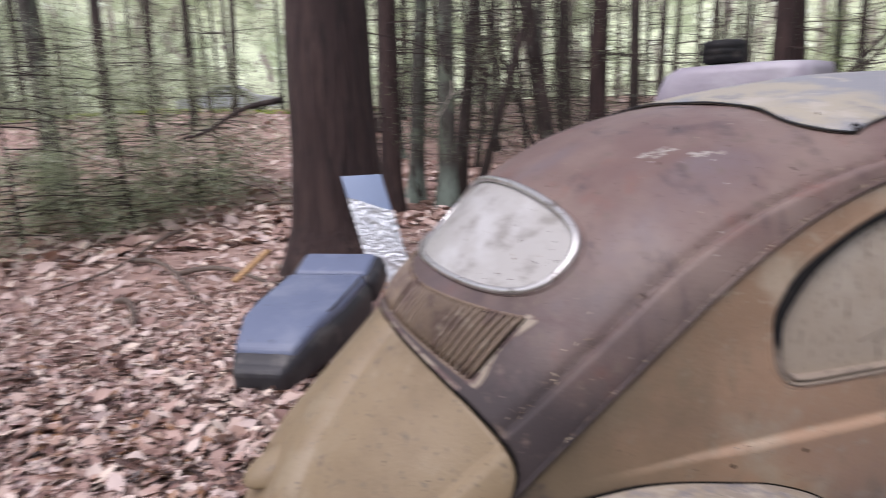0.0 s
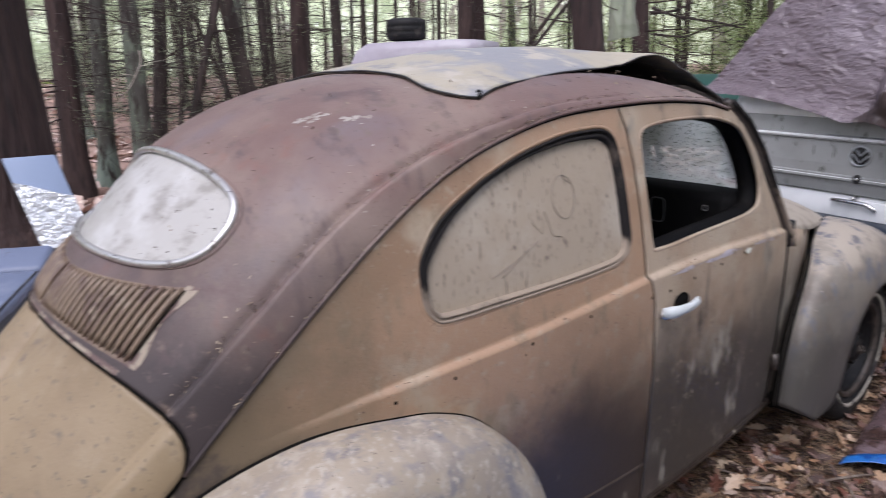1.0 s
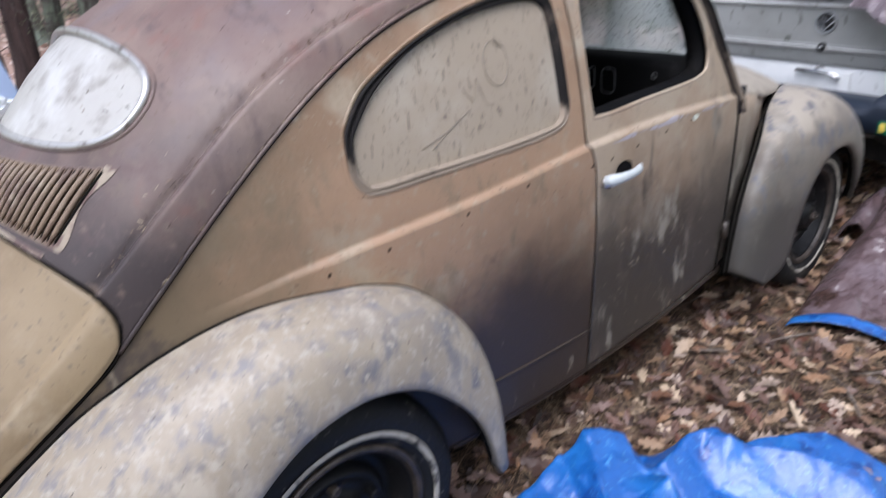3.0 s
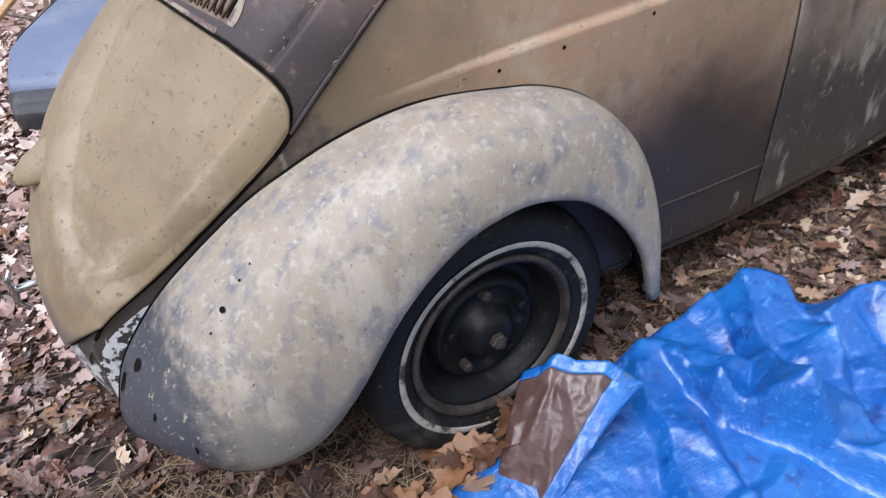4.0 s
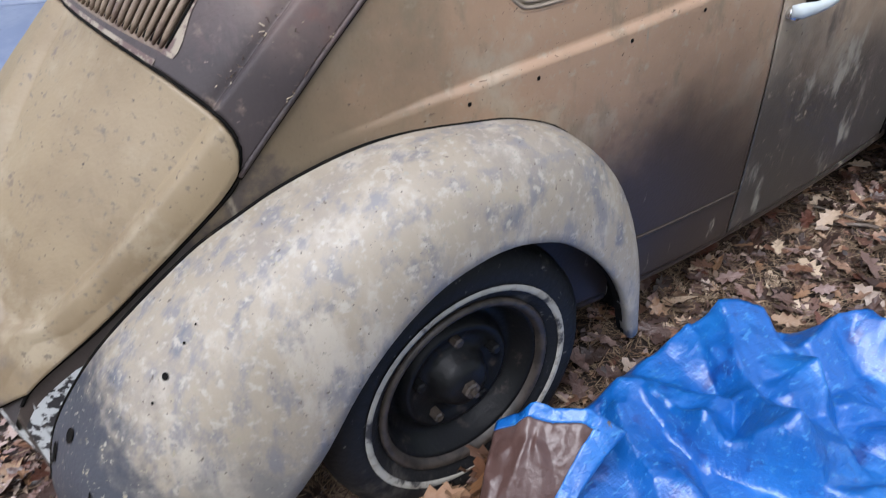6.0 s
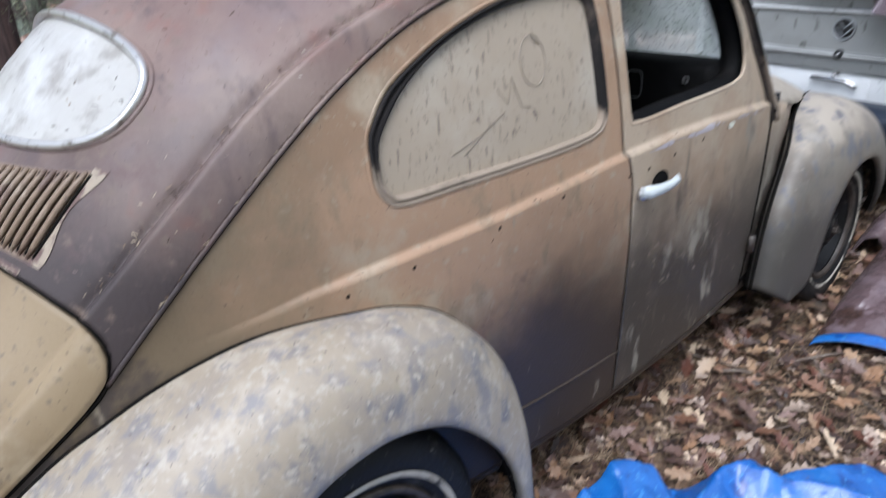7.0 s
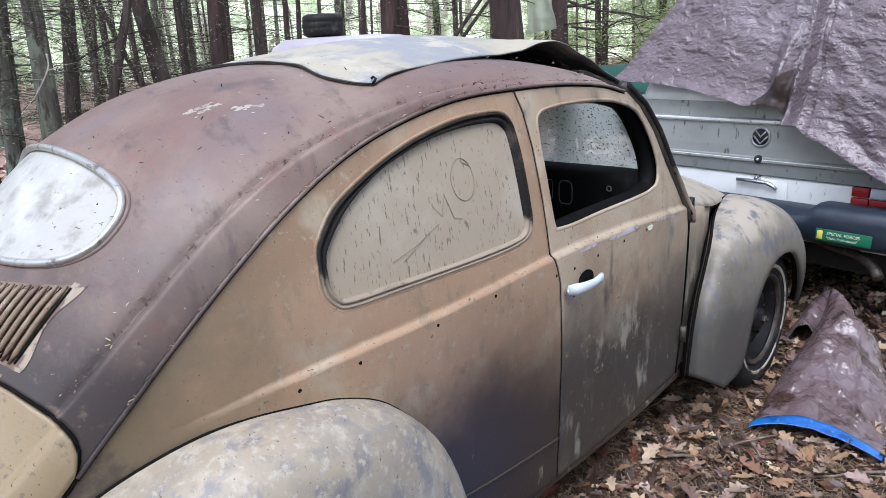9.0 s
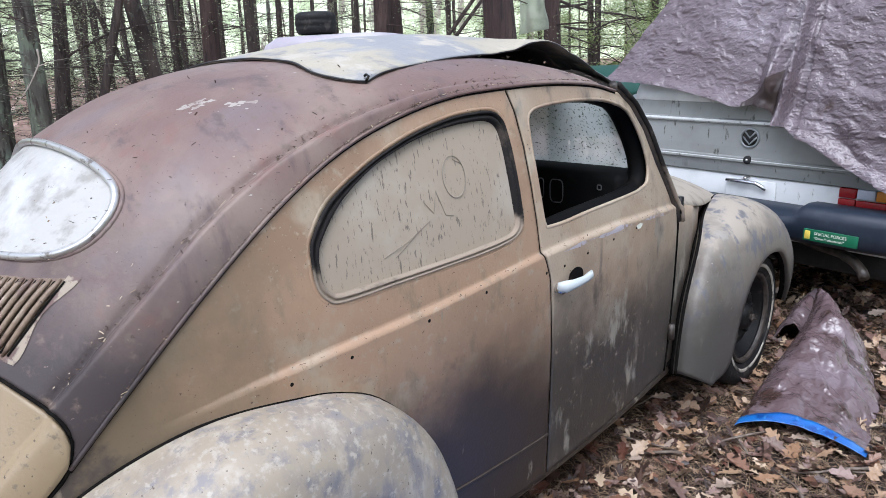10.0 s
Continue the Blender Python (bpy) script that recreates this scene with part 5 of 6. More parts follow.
for k in range(48000):
    x, y = (rng.uniform(.3, 1.9), rng.uniform(-1.5, 3.6)) if k % 8 else (rng.uniform(-2.5, .6), rng.uniform(-2.4, -.6))
    t, s = rng.uniform(0, 6.28), rng.uniform(.012, .05)
    d, w = np.array((math.cos(t), math.sin(t), rng.normal(0, .15))) * s, np.array((-math.sin(t), math.cos(t), 0)) * .0012
    c = np.array((x, y, ground_z(x, y) + rng.uniform(.004, .022)))
    b = len(verts)
    verts.extend(map(tuple, (c - d - w, c - d + w, c + d + w, c + d - w)))
    faces.append((b, b + 1, b + 2, b + 3))
me = bpy.data.meshes.new("pine_needles")
me.from_pydata(verts, [], faces)
tagged(linked("pine_needles", me, needle_mat, None, "dead brown needles scattered on the soil", kind="stuff"), category="needles")

twig_bark = material("grey_dead_twig", (0.12, 0.09, 0.07), 0.8, layers=[((0.2, 0.17, 0.14), "noise", 20, 0.5, 0.65)], bump=[(60, 0.003)])
for k in range(60):
    x, y = (rng.uniform(.4, 1.5), rng.uniform(-1.2, 3.2)) if k % 2 else (rng.uniform(-3.5, .5), rng.uniform(-2.4, -.7))
    t, L = rng.uniform(0, 6.28), rng.uniform(.12, .6)
    pts = [(x + math.cos(t + .5 * (q - .5) * rng.normal()) * L * q, y + math.sin(t + .3 * q) * L * q, ground_z(x, y) + .018 + .012 * math.sin(5 * q)) for q in np.linspace(0, 1, 6)]
    part("twig", tube(pts, np.linspace(.006, .002, 6) * rng.uniform(.6, 1.4), 6), twig_bark, label="thin dead twig lying on the leaves")

for o in scene.objects:
    if o.name.startswith("twig"):
        tagged(o, category="twig", group="fallen twigs")


def ridge(x, y, a, b, width, height):
    """A fold along a line from a to b."""
    a, b = np.array(a), np.array(b)
    d = b - a
    k = np.clip(np.dot((x, y) - a, d) / np.dot(d, d), 0, 1)
    e = np.hypot(*((x, y) - a - k * d))
    return height * math.exp(-(e / width) ** 1.5)


# each fold: a line over the ground from a to b, how far it slopes to its left and to its right, and its height
FOLDS = [((.90, .37), (.99, .37), .14, .02, .06), ((.99, .37), (1.14, .44), .16, .018, .08), ((1.14, .44), (1.75, .60), .18, .02, .075), ((.75, .68), (1.13, .47), .16, .05, .085), ((.73, .80), (1.04, .72), .05, .15, .06), ((1.04, .72), (1.19, .62), .045, .13, .06),
         ((.76, .335), (.98, .50), .05, .06, .035), ((1.06, .25), (1.25, .225), .03, .08, .03), ((.82, .285), (1.17, .115), .13, .035, .05), ((1.21, .20), (1.19, .385), .03, .09, .03), ((1.06, .61), (1.14, .78), .07, .03, .035), ((.70, .625), (.86, .575), .04, .07, .04), ((.965, .80), (.975, 1.04), .06, .12, .07),
         ((1.30, .10), (1.62, .30), .12, .03, .05), ((1.25, .75), (1.75, .85), .12, .05, .06), ((1.05, 1.02), (1.35, 1.18), .05, .12, .07), ((1.28, .52), (1.36, .72), .03, .09, .035), ((1.2, -.1), (1.5, .02), .08, .03, .04), ((1.40, .36), (1.52, .20), .08, .025, .03), ((.80, -.30), (1.2, -.2), .06, .06, .04)]
HEM = np.array([(-.46, .84, .02), (-.345, .78, .03), (-.2, .80, .07), (-.06, .79, .13), (.05, .755, .17), (.25, .73, .13), (.45, .715, .12), (.60, .715, .125), (.72, .76, .115), (.82, .845, .09), (.90, .91, .05), (.99, .945, .10), (1.10, 1.02, .09), (1.22, 1.08, .05), (1.34, 1.16, .03)])


def blue_point(p, q):
    y = -.46 + 1.80 * p
    edge, high = np.interp(y, HEM[:, 0], HEM[:, 1]), np.interp(y, HEM[:, 0], HEM[:, 2])
    x = edge + q * (1.95 - edge)
    rise = min(1, q / .035) ** .6
    z = .62 * high * math.exp(-q * 3.2) + .03 * min(1, max(.2, (y + .1) / .3))
    calm = .35 + .65 * min(1, max(0, max((y - .12) / .15, (x - .98) / .15)))
    bx, by = x + .022 * noise.noise((x * 7, y * 7, 2)), y + .022 * noise.noise((x * 7, y * 7, 6))
    for (ax, ay), (cx, cy), left, right, h in FOLDS:
        dx, dy = cx - ax, cy - ay
        size = math.hypot(dx, dy)
        k = ((bx - ax) * dx + (by - ay) * dy) / size ** 2
        off = (dx * (by - ay) - dy * (bx - ax)) / size
        slope = 1 - off / left if off > 0 else 1 + off / right
        ends = min(1, max(0, 1 - max(-k, k - 1) * size / .07))
        z += h * max(0, slope) * ends * calm
    z += calm * (.016 * pleats(x, y, .42, 2) * min(1, .2 + 4 * q) + .014 * facets(x * .8, y, .24, 5) + .007 * facets(x * .8, y, .12, 6)) + .0035 * facets(x, y, .055, 7) + .0015 * facets(x, y, .024, 8)
    return (x + .02 * noise.noise((x * 6, y * 6, 8)), y + .03 * noise.noise((x * 3, y * 3, 5)), max(.010, .012 + rise * z))


sheet = thing("blue_tarpaulin", (1.3, .5, 0), "crumpled blue tarpaulin with brown underside lying on leaves", "tarpaulin")
part("sheet", thicken(grid_bm([[blue_point(p, q) for q in np.concatenate([np.linspace(0, .05, 8), np.linspace(.06, 1, 170)])] for p in np.linspace(0, 1, 260)], flip=True), -.003), blue_tarp, sheet, "blue side of the tarpaulin")


eye_at = Vector(blue_point(.811, .022)) + Vector((0, 0, .006))
part("eyelet", tube([eye_at + Vector((.013 * math.cos(t), .013 * math.sin(t), 0)) for t in np.linspace(0, 6.28, 16, endpoint=False)], .004, 6, True), rim_steel, sheet, "metal eyelet in the hem")


def flap_point(p, q):
    """The corner turned back to show its brown side: p along it, q across."""
    a = np.array((.743, .005, .20)) * (1 - q) + np.array((.935, .185, .225)) * q
    b = np.array((.878, -.175, .025)) * (1 - q) + np.array((.975, -.09, .045)) * q
    m = a + (b - a) * p
    m[2] += .065 * math.sin(math.pi * q) * (1 - p) ** 1.5 + .03 * math.sin(math.pi * p) + .014 * facets(m[0] * 1.3, m[1] * .7, .06, 3) + .008 * facets(m[0], m[1] * .7, .03, 4)
    return m


part("turned_corner", thicken(grid_bm([[flap_point(p, q) for q in np.linspace(0, .82, 40)] for p in np.linspace(.07, 1, 40)]), .003), underside, sheet, "brown underside turned up")
part("hem", thicken(grid_bm([[flap_point(p, q) + np.array((0, 0, .003)) for q in np.linspace(0, 1, 40)] for p in np.linspace(-.02, .08, 6)]), .003), blue_tarp, sheet)
part("hem", thicken(grid_bm([[flap_point(p, q) + np.array((0, 0, .003)) for q in np.linspace(.81, 1.02, 10)] for p in np.linspace(-.02, 1, 40)]), .003), blue_tarp, sheet)


def brown_point(p, q):
    """A long fold of tarpaulin that rises to a crest and ends in a blue hem."""
    l = np.array((np.interp(p, [0, .5, 1], [.815, .765, .75]), np.interp(p, [0, .5, 1], [1.94, 2.47, 3.06])))
    r = np.array((np.interp(p, [0, .5, .85, 1], [1.26, 1.20, 1.07, .80]), np.interp(p, [0, .5, 1], [2.05, 2.52, 3.08])))
    x, y = l + (r - l) * q
    h = np.interp(p, [0, .5, .9, 1], [.05, .15, .25, .28]) * max(0, math.sin(math.pi * min(1, q ** .75 * .95 + .04))) ** .7
    n = (.016 * pleats(x, y, .30, 1) + .026 * facets(x, y * .5, .13, 4) + .016 * facets(x, y * .6, .055, 9) + .006 * facets(x, y, .025, 10)) * min(1, 4 * q + .2) * min(1, .15 + 3.5 * max(0, p))
    return (x + .3 * n, y + .03 * math.sin(4 * q), max(.012, .015 + h + n))


wet_brown = material("wet_brown_folded_tarpaulin", (0.118, 0.080, 0.084), 0.27, layers=[((0.165, 0.125, 0.138), "noise", 4, 0.44, 0.62), ((0.055, 0.032, 0.027), "noise", 5, 0.54, 0.62)], bump=[(-20, 0.006, (1, .6, 1)), (-44, 0.005), (90, 0.001)], spec=0.8)
fold = thing("folded_tarpaulin", (1.0, 2.6, 0), "folded brown tarpaulin with blue hem lying on leaves", "tarpaulin")
part("sheet", thicken(grid_bm([[brown_point(p, q) for q in np.linspace(0, 1, 90)] for p in np.linspace(.05, 1, 150)], flip=True), -.003), wet_brown, fold)
part("hem", thicken(grid_bm([[np.array(brown_point(p, q)) + np.array((0, 0, .003)) for q in np.linspace(0, 1, 60)] for p in np.linspace(-.01, .055, 6)], flip=True), -.003), blue_tarp, fold, "blue hem")



def small_fold(u, v):
    x, y = .60 + .19 * u - .03 * v, 2.93 + .45 * v
    z = .02 + (.10 + .07 * v) * math.sin(math.pi * u) ** .8 + .035 * facets(x, y, .09, 21) + .012 * facets(x, y, .04, 22)
    return x, y, max(.012, z)


part("second_fold", thicken(grid_bm([[small_fold(u, v) for v in np.linspace(0, 1, 36)] for u in np.linspace(0, 1, 30)]), .003), wet_brown, fold, "small crumpled fold behind the wheel")

# ---- things behind the car ----
seat_top = material("faded_blue_grey_vinyl", (0.135, 0.165, 0.245), 0.5, layers=[((0.185, 0.215, 0.29), "noise", 3, 0.45, 0.65), ((0.09, 0.10, 0.13), "noise", 16, 0.60, 0.72)], bump=[(60, 0.001)])
seat_side = material("dirty_black_vinyl", (0.028, 0.028, 0.032), 0.55, layers=[((0.09, 0.085, 0.08), "noise", 5, 0.48, 0.66)], bump=[(60, 0.001)])
foil = material("crinkled_foil_wrap", (0.66, 0.70, 0.72), 0.22, 0.6, bump=[(35, 0.02)])
board_blue = material("pale_blue_board", (0.24, 0.31, 0.44), 0.4)
raw_wood = material("fresh_split_wood", (0.42, 0.26, 0.12), 0.7, layers=[((0.3, 0.17, 0.08), "noise", 20, 0.45, 0.65, (1, 1, 4))])


def cushion(lo, hi, m, round_by, mat, parent, name, label="", taper=False):
    bm = box(lo, hi, round_by, segments=5)
    if taper:
        bmesh.ops.subdivide_edges(bm, edges=bm.edges[:], cuts=3, use_grid_fill=True)
        for v in bm.verts:
            k = min(1, max(0, v.co.y / .62))
            v.co.x *= .56 + .44 * math.sin(k * math.pi / 2)
            v.co.z *= .62 + .38 * math.sin(min(1, max(0, v.co.y / .34)) * math.pi / 2)
    bm.transform(m)
    return part(name, bm, mat, parent, label)


bench = thing("bench_seat", (-2.7, -.6, 0), "blue-grey vinyl vehicle bench seat lying on the leaves", "seat")
BM = Matrix.Translation((-2.13, -.78, .0)) @ Matrix.Rotation(radians(62), 4, "Z") @ Matrix.Rotation(radians(5), 4, "X")
cushion((-.32, -.05, .0), (.32, 1.12, .29), BM, .10, seat_side, bench, "base", "dirty black vinyl sides", True)
cushion((-.285, .06, .17), (.285, 1.08, .325), BM, .045, seat_top, bench, "cushion", "faded blue-grey vinyl top", True)
part("piping", tube([BM @ Vector(p) for p in ((-.262, 1.04, .318), (-.262, .5, .318), (-.205, .25, .292), (-.15, .13, .252), (.15, .13, .252), (.205, .25, .292), (.262, .5, .318), (.262, 1.04, .318))], .007, 6), seat_side, bench)
B2 = BM @ Matrix.Translation((0, 1.14, .03)) @ Matrix.Rotation(radians(14), 4, "X")
back = cushion((-.33, 0, .02), (.33, .36, .26), B2, .08, seat_side, bench, "backrest", "backrest folded away behind the cushion")
cushion((-.27, .04, .15), (.27, .32, .285), B2, .04, seat_top, back, "back_cushion")

panel = thing("foil_wrapped_board", (-4.1, .3, 0), "blue board half wrapped in foil leaning on the tree", "board")
PM = Matrix(((.10, -.96, -.26, -3.93), (.99, .06, -.19, .36), (.0, -.28, .95, .01), (0, 0, 0, 1)))
bm = box((-.17, -.02, 0), (.17, .02, 1.0), .008)
bm.transform(PM)
part("board", bm, board_blue, panel)
part("foil", grid_bm([[PM @ Vector((x, -.03 - .012 * crumple((x, z, 0), .12), z)) for z in np.linspace(.03, .74 - .08 * math.sin(6 * x), 40)] for x in np.linspace(-.175, .175, 20)]), foil, panel, "crinkled silver foil")
plank = part("broken_plank", box((-.035, 0, 0), (.035, .45, .03), .006), raw_wood, label="short broken piece of pale wood")
plank.matrix_world = pose(-4.35, -.95, .10, 25, 0, 40)
tagged(plank, category="wood")

lilac_tarp = material("pale_lilac_grey_tarpaulin", (0.31, 0.285, 0.325), 0.45, layers=[((0.38, 0.36, 0.395), "noise", 3, 0.45, 0.65)], bump=[(10, 0.012)])
CT = Matrix.Translation((-2.57, 2.77, 0)) @ Matrix.Rotation(radians(35), 4, "Z")
covered = thing("covered_trailer", (-2.57, 2.77, 0), "trailer hidden under a pale grey tarpaulin", "trailer")


def cover_at(u, v):
    """A box-like load under cloth; u round it, v from its top's middle down to the ground."""
    t = 2 * math.pi * u
    c, s = math.cos(t), math.sin(t)
    k = (abs(c) ** 5 + abs(s) ** 5) ** (-1 / 5)
    r = min(1, v / .42)
    out = 1 + .18 * max(0, (v - .42) / .58)
    z = 1.725 - .02 * r ** 3 - max(0, v - .42) / .58 * 1.725
    n = .02 * crumple((c, s, v * 2), .35, 3)
    at = CT @ Vector((.43 * k * c * r * out + n, .43 * k * s * r * out + n, max(.0, z)))
    slant = max(0, (at - CT.translation).to_2d().dot(Vector((-.62, -.79)))) * .45 * (1 - math.exp(-max(0, v - .40) / .045))
    return at + Vector((-.62, -.79, 0)) * slant


part("tarpaulin", grid_bm([[cover_at(u, v) for u in np.linspace(0, 1, 80, endpoint=False)] for v in np.linspace(.001, 1, 40)], closed_v=True, flip=True), lilac_tarp, covered)
tyre_thing = part("small_tyre", turn_bm([(-.06, .085), (-.077, .115), (-.064, .142), (-.03, .15), (-.022, .145), (-.012, .151), (.012, .151), (.022, .145), (.03, .15), (.064, .142), (.077, .115), (.06, .085), (0, .078), (-.06, .085)], (-2.58, 2.49, 1.80), "z", 40), tyre_rubber, label="small black tyre lying on the covered trailer")
tagged(tyre_thing, category="tyre")
green_plastic = material("dark_green_canoe_hull", (0.007, 0.052, 0.038), 0.45)
canoe_rows = []
for k in np.linspace(-1, 1, 30):
    w = .42 * (1 - k * k) ** .6 + .004
    canoe_rows.append([(-1.5 + k * 2.0, 5.6 + w * math.cos(t), 1.12 + .28 * math.sin(t) * (1 - .5 * k * k) + .10 * k * k) for t in np.linspace(0, math.pi, 16)])
canoe = part("upturned_boat", thicken(grid_bm(canoe_rows), .008), green_plastic, label="upturned dark green boat hull behind the car")
tagged(canoe, category="boat")
for x in (-2.5, -.6):
    o = part("trestle", tube([(x, 5.35, 0), (x, 5.6, 1.09), (x, 5.85, 0)], .03, 6), twig_bark, label="rough wooden trestle under the boat")
    tagged(o, category="trestle", group="trestles")

# ---- trees ----
bark = material("dark_hemlock_bark", (0.040, 0.029, 0.025), 0.9, layers=[((0.072, 0.053, 0.046), "noise", 7, 0.45, 0.65, (1, 1, .18)), ((0.020, 0.014, 0.012), "noise", 16, 0.52, 0.64, (1, 1, .16)), ((0.10, 0.105, 0.088), "noise", 3.5, 0.60, 0.72)], bump=[(22, 0.05, (1, 1, .16)), (70, 0.012, (1, 1, .3))])
red_bark = material("reddish_brown_bark", (0.034, 0.019, 0.017), 0.9, layers=[((0.058, 0.035, 0.030), "noise", 8, 0.45, 0.65, (1, 1, .15)), ((0.018, 0.011, 0.010), "noise", 18, 0.52, 0.64, (1, 1, .14))], bump=[(24, 0.05, (1, 1, .14))])
lichen_bark = material("lichen_covered_bark", (0.075, 0.070, 0.060), 0.9, layers=[((0.14, 0.165, 0.125), "noise", 5, 0.48, 0.62, (1, 1, .5)), ((0.19, 0.24, 0.20), "z", 9, 1.0, .55, (1, 1, .3)), ((0.035, 0.027, 0.023), "noise", 14, 0.52, 0.62, (1, 1, .2))], bump=[(22, 0.04, (1, 1, .2))])
needles = random_tint(material("hemlock_foliage", (0.07, 0.11, 0.05), 0.7), [(0.24, 0.29, 0.165), (0.30, 0.34, 0.22), (0.18, 0.22, 0.125), (0.36, 0.39, 0.27), (0.25, 0.28, 0.20)])
let_light_through(needles, 0.4)
bright_leaf = random_tint(material("pale_spring_foliage", (0.2, 0.3, 0.1), 0.6), [(0.22, 0.30, 0.11), (0.30, 0.36, 0.16), (0.17, 0.26, 0.09), (0.36, 0.40, 0.22)])
let_light_through(bright_leaf, 0.45)


def tree(rng, radius, height, bark_mat, lean=0.0, limbs=34, foliage=1600, low=1.0, leaf_mat_=None, leaf=(.05, .14)):
    """A trunk with a flared foot, dead limbs low down, and sprays of needles."""
    t = thing("tree", (0, 0, 0), "tall conifer with dark bark and dead lower branches", "tree")
    steps = 16
    zs = np.linspace(-.1, height, steps)
    bend = rng.normal(0, .06, 2)
    line = [(lean * z + bend[0] * math.sin(z * .5), bend[1] * math.sin(z * .4), z) for z in zs]
    rad = [radius * ((1 - .6 * max(0, z) / height) + .55 * math.exp(-max(0, z) / .22)) for z in zs]
    fine = smooth_curve(line, 40)
    fr = np.interp(np.linspace(0, 1, 40) ** 1.6, np.linspace(0, 1, steps), rad)
    idx = np.linspace(0, 1, 40) ** 1.6 * 39
    fine = np.array([fine[int(i)] + (fine[min(39, int(i) + 1)] - fine[int(i)]) * (i % 1) for i in idx])
    bm = tube(fine, fr, 16, up=(1, 0, 0))
    for v in bm.verts:
        a = math.atan2(v.co.y, v.co.x - lean * v.co.z)
        w = 1 + .10 * noise.noise((3 * math.cos(a), 3 * math.sin(a), v.co.z * .8)) + .12 * math.exp(-max(0, v.co.z) / .3) * math.sin(5 * a)
        v.co.x, v.co.y = lean * v.co.z + (v.co.x - lean * v.co.z) * w, v.co.y * w
    part("trunk", bm, bark_mat, t)
    bm = bmesh.new()
    tips = []
    for k in range(limbs):
        z = low + (height * .95 - low) * rng.uniform(0, 1) ** 1.8
        a = rng.uniform(0, 6.28)
        L = rng.uniform(.5, 2.1) * (1 if z > 2 else .8)
        droop = rng.uniform(-.5, .45)
        base = np.array((lean * z, 0, z))
        pts = [base + np.array((math.cos(a + .25 * q * rng.normal()), math.sin(a), droop * q - .15 * q * q)) * L * q for q in np.linspace(0, 1, 6)]
        tube(pts, np.linspace(.009, .002, 6) * rng.uniform(.5, 1.2), 5, bm=bm)
        for j in range(int(rng.integers(1, 5))):
            q = rng.uniform(.3, .95)
            s = base + np.array((math.cos(a), math.sin(a), droop * q - .15 * q * q)) * L * q
            b = a + rng.choice((-1, 1)) * rng.uniform(.5, 1.1)
            e = s + np.array((math.cos(b), math.sin(b), rng.uniform(-.3, .2))) * L * rng.uniform(.2, .45)
            tube([s, (s + e) / 2 + (0, 0, .02), e], [.0035, .0025, .001], 4, bm=bm)
            tips.append((s, e))
        if z > 1.6:
            tips.append((pts[2], pts[5]))
    part("branchwork", bm, bark_mat, t, kind="stuff")
    if foliage:
        verts, faces = [], []
        for k in range(foliage):
            s, e = tips[rng.integers(len(tips))]
            c = s + (e - s) * rng.uniform(.2, 1.1) + rng.normal(0, .09, 3)
            a, w = rng.uniform(0, 6.28), rng.uniform(*leaf)
            d = np.array((math.cos(a), math.sin(a), rng.normal(-.15, .3))) * w
            n = np.array((-math.sin(a), math.cos(a), rng.normal(0, .4))) * w * .28
            b = len(verts)
            verts.extend(map(tuple, (c - d, c + n * .9, c + d, c - n)))
            faces.append((b, b + 1, b + 2, b + 3))
        me = bpy.data.meshes.new("crown")
        me.from_pydata(verts, [], faces)
        linked("crown", me, leaf_mat_ or needles, t)
    return t


rng = np.random.default_rng(7)
# the trees that stand near the cars: x, y, radius, bark, slope of the lean and its heading in degrees
NEAR_TREES = [(-4.72, .03, .43, red_bark, 0, 0), (-7.86, 1.17, .15, red_bark, .007, 78),
              (-8.53, 1.69, .12, lichen_bark, .087, 77), (-7.93, 2.02, .135, lichen_bark, .023, 75), (-8.84, 2.48, .105, bark, .11, 73), (-11.59, 3.74, .05, bark, .11, 71),
              (-8.29, 2.59, .068, bark, .31, 70), (-10.32, 4.31, .046, bark, .044, -112), (-11.61, 5.13, .05, bark, .30, -111), (-8.31, 3.92, .135, bark, .152, -113), (-10.07, 4.88, .08, bark, .009, 65), (-10.9, 5.45, .05, bark, .025, -115),
              (-8.05, 4.45, .145, red_bark, .051, 62), (-10.32, 6.54, .112, bark, 0, 0), (-12.59, 8.57, .08, bark, .03, 57), (-11.64, 8.19, .064, bark, .043, 56), (-12.58, 10.32, .05, bark, .042, 52), (-11.52, 10.06, .068, bark, .018, 51),
              (-7.38, 7.21, .168, red_bark, .009, 49), (-7.59, 7.89, .125, red_bark, .032, -132), (-10.36, 11.36, .1, lichen_bark, .043, -134), (-8.37, 7.74, .045, bark, .78, 43), (-8.98, 8.57, .043, bark, .82, 43),
              (-2.92, 5.29, .185, red_bark, .074, -141), (-3.41, 6.79, .115, red_bark, .037, -145),
              (-12.05, -4.07, .17, lichen_bark, .032, -76), (-16.19, -3.79, .145, bark, .023, 100), (-19.29, -3.28, .10, bark, .078, 97), (-20.4, -2.15, .125, bark, .032, 94), (-22.45, -1.0, .11, bark, .058, 90)]
TREE_LABELS = {"dark_hemlock_bark": "brown conifer trunk with dead lower branches", "reddish_brown_bark": "reddish-brown conifer trunk with rough bark", "lichen_covered_bark": "conifer trunk grey-green with lichen"}
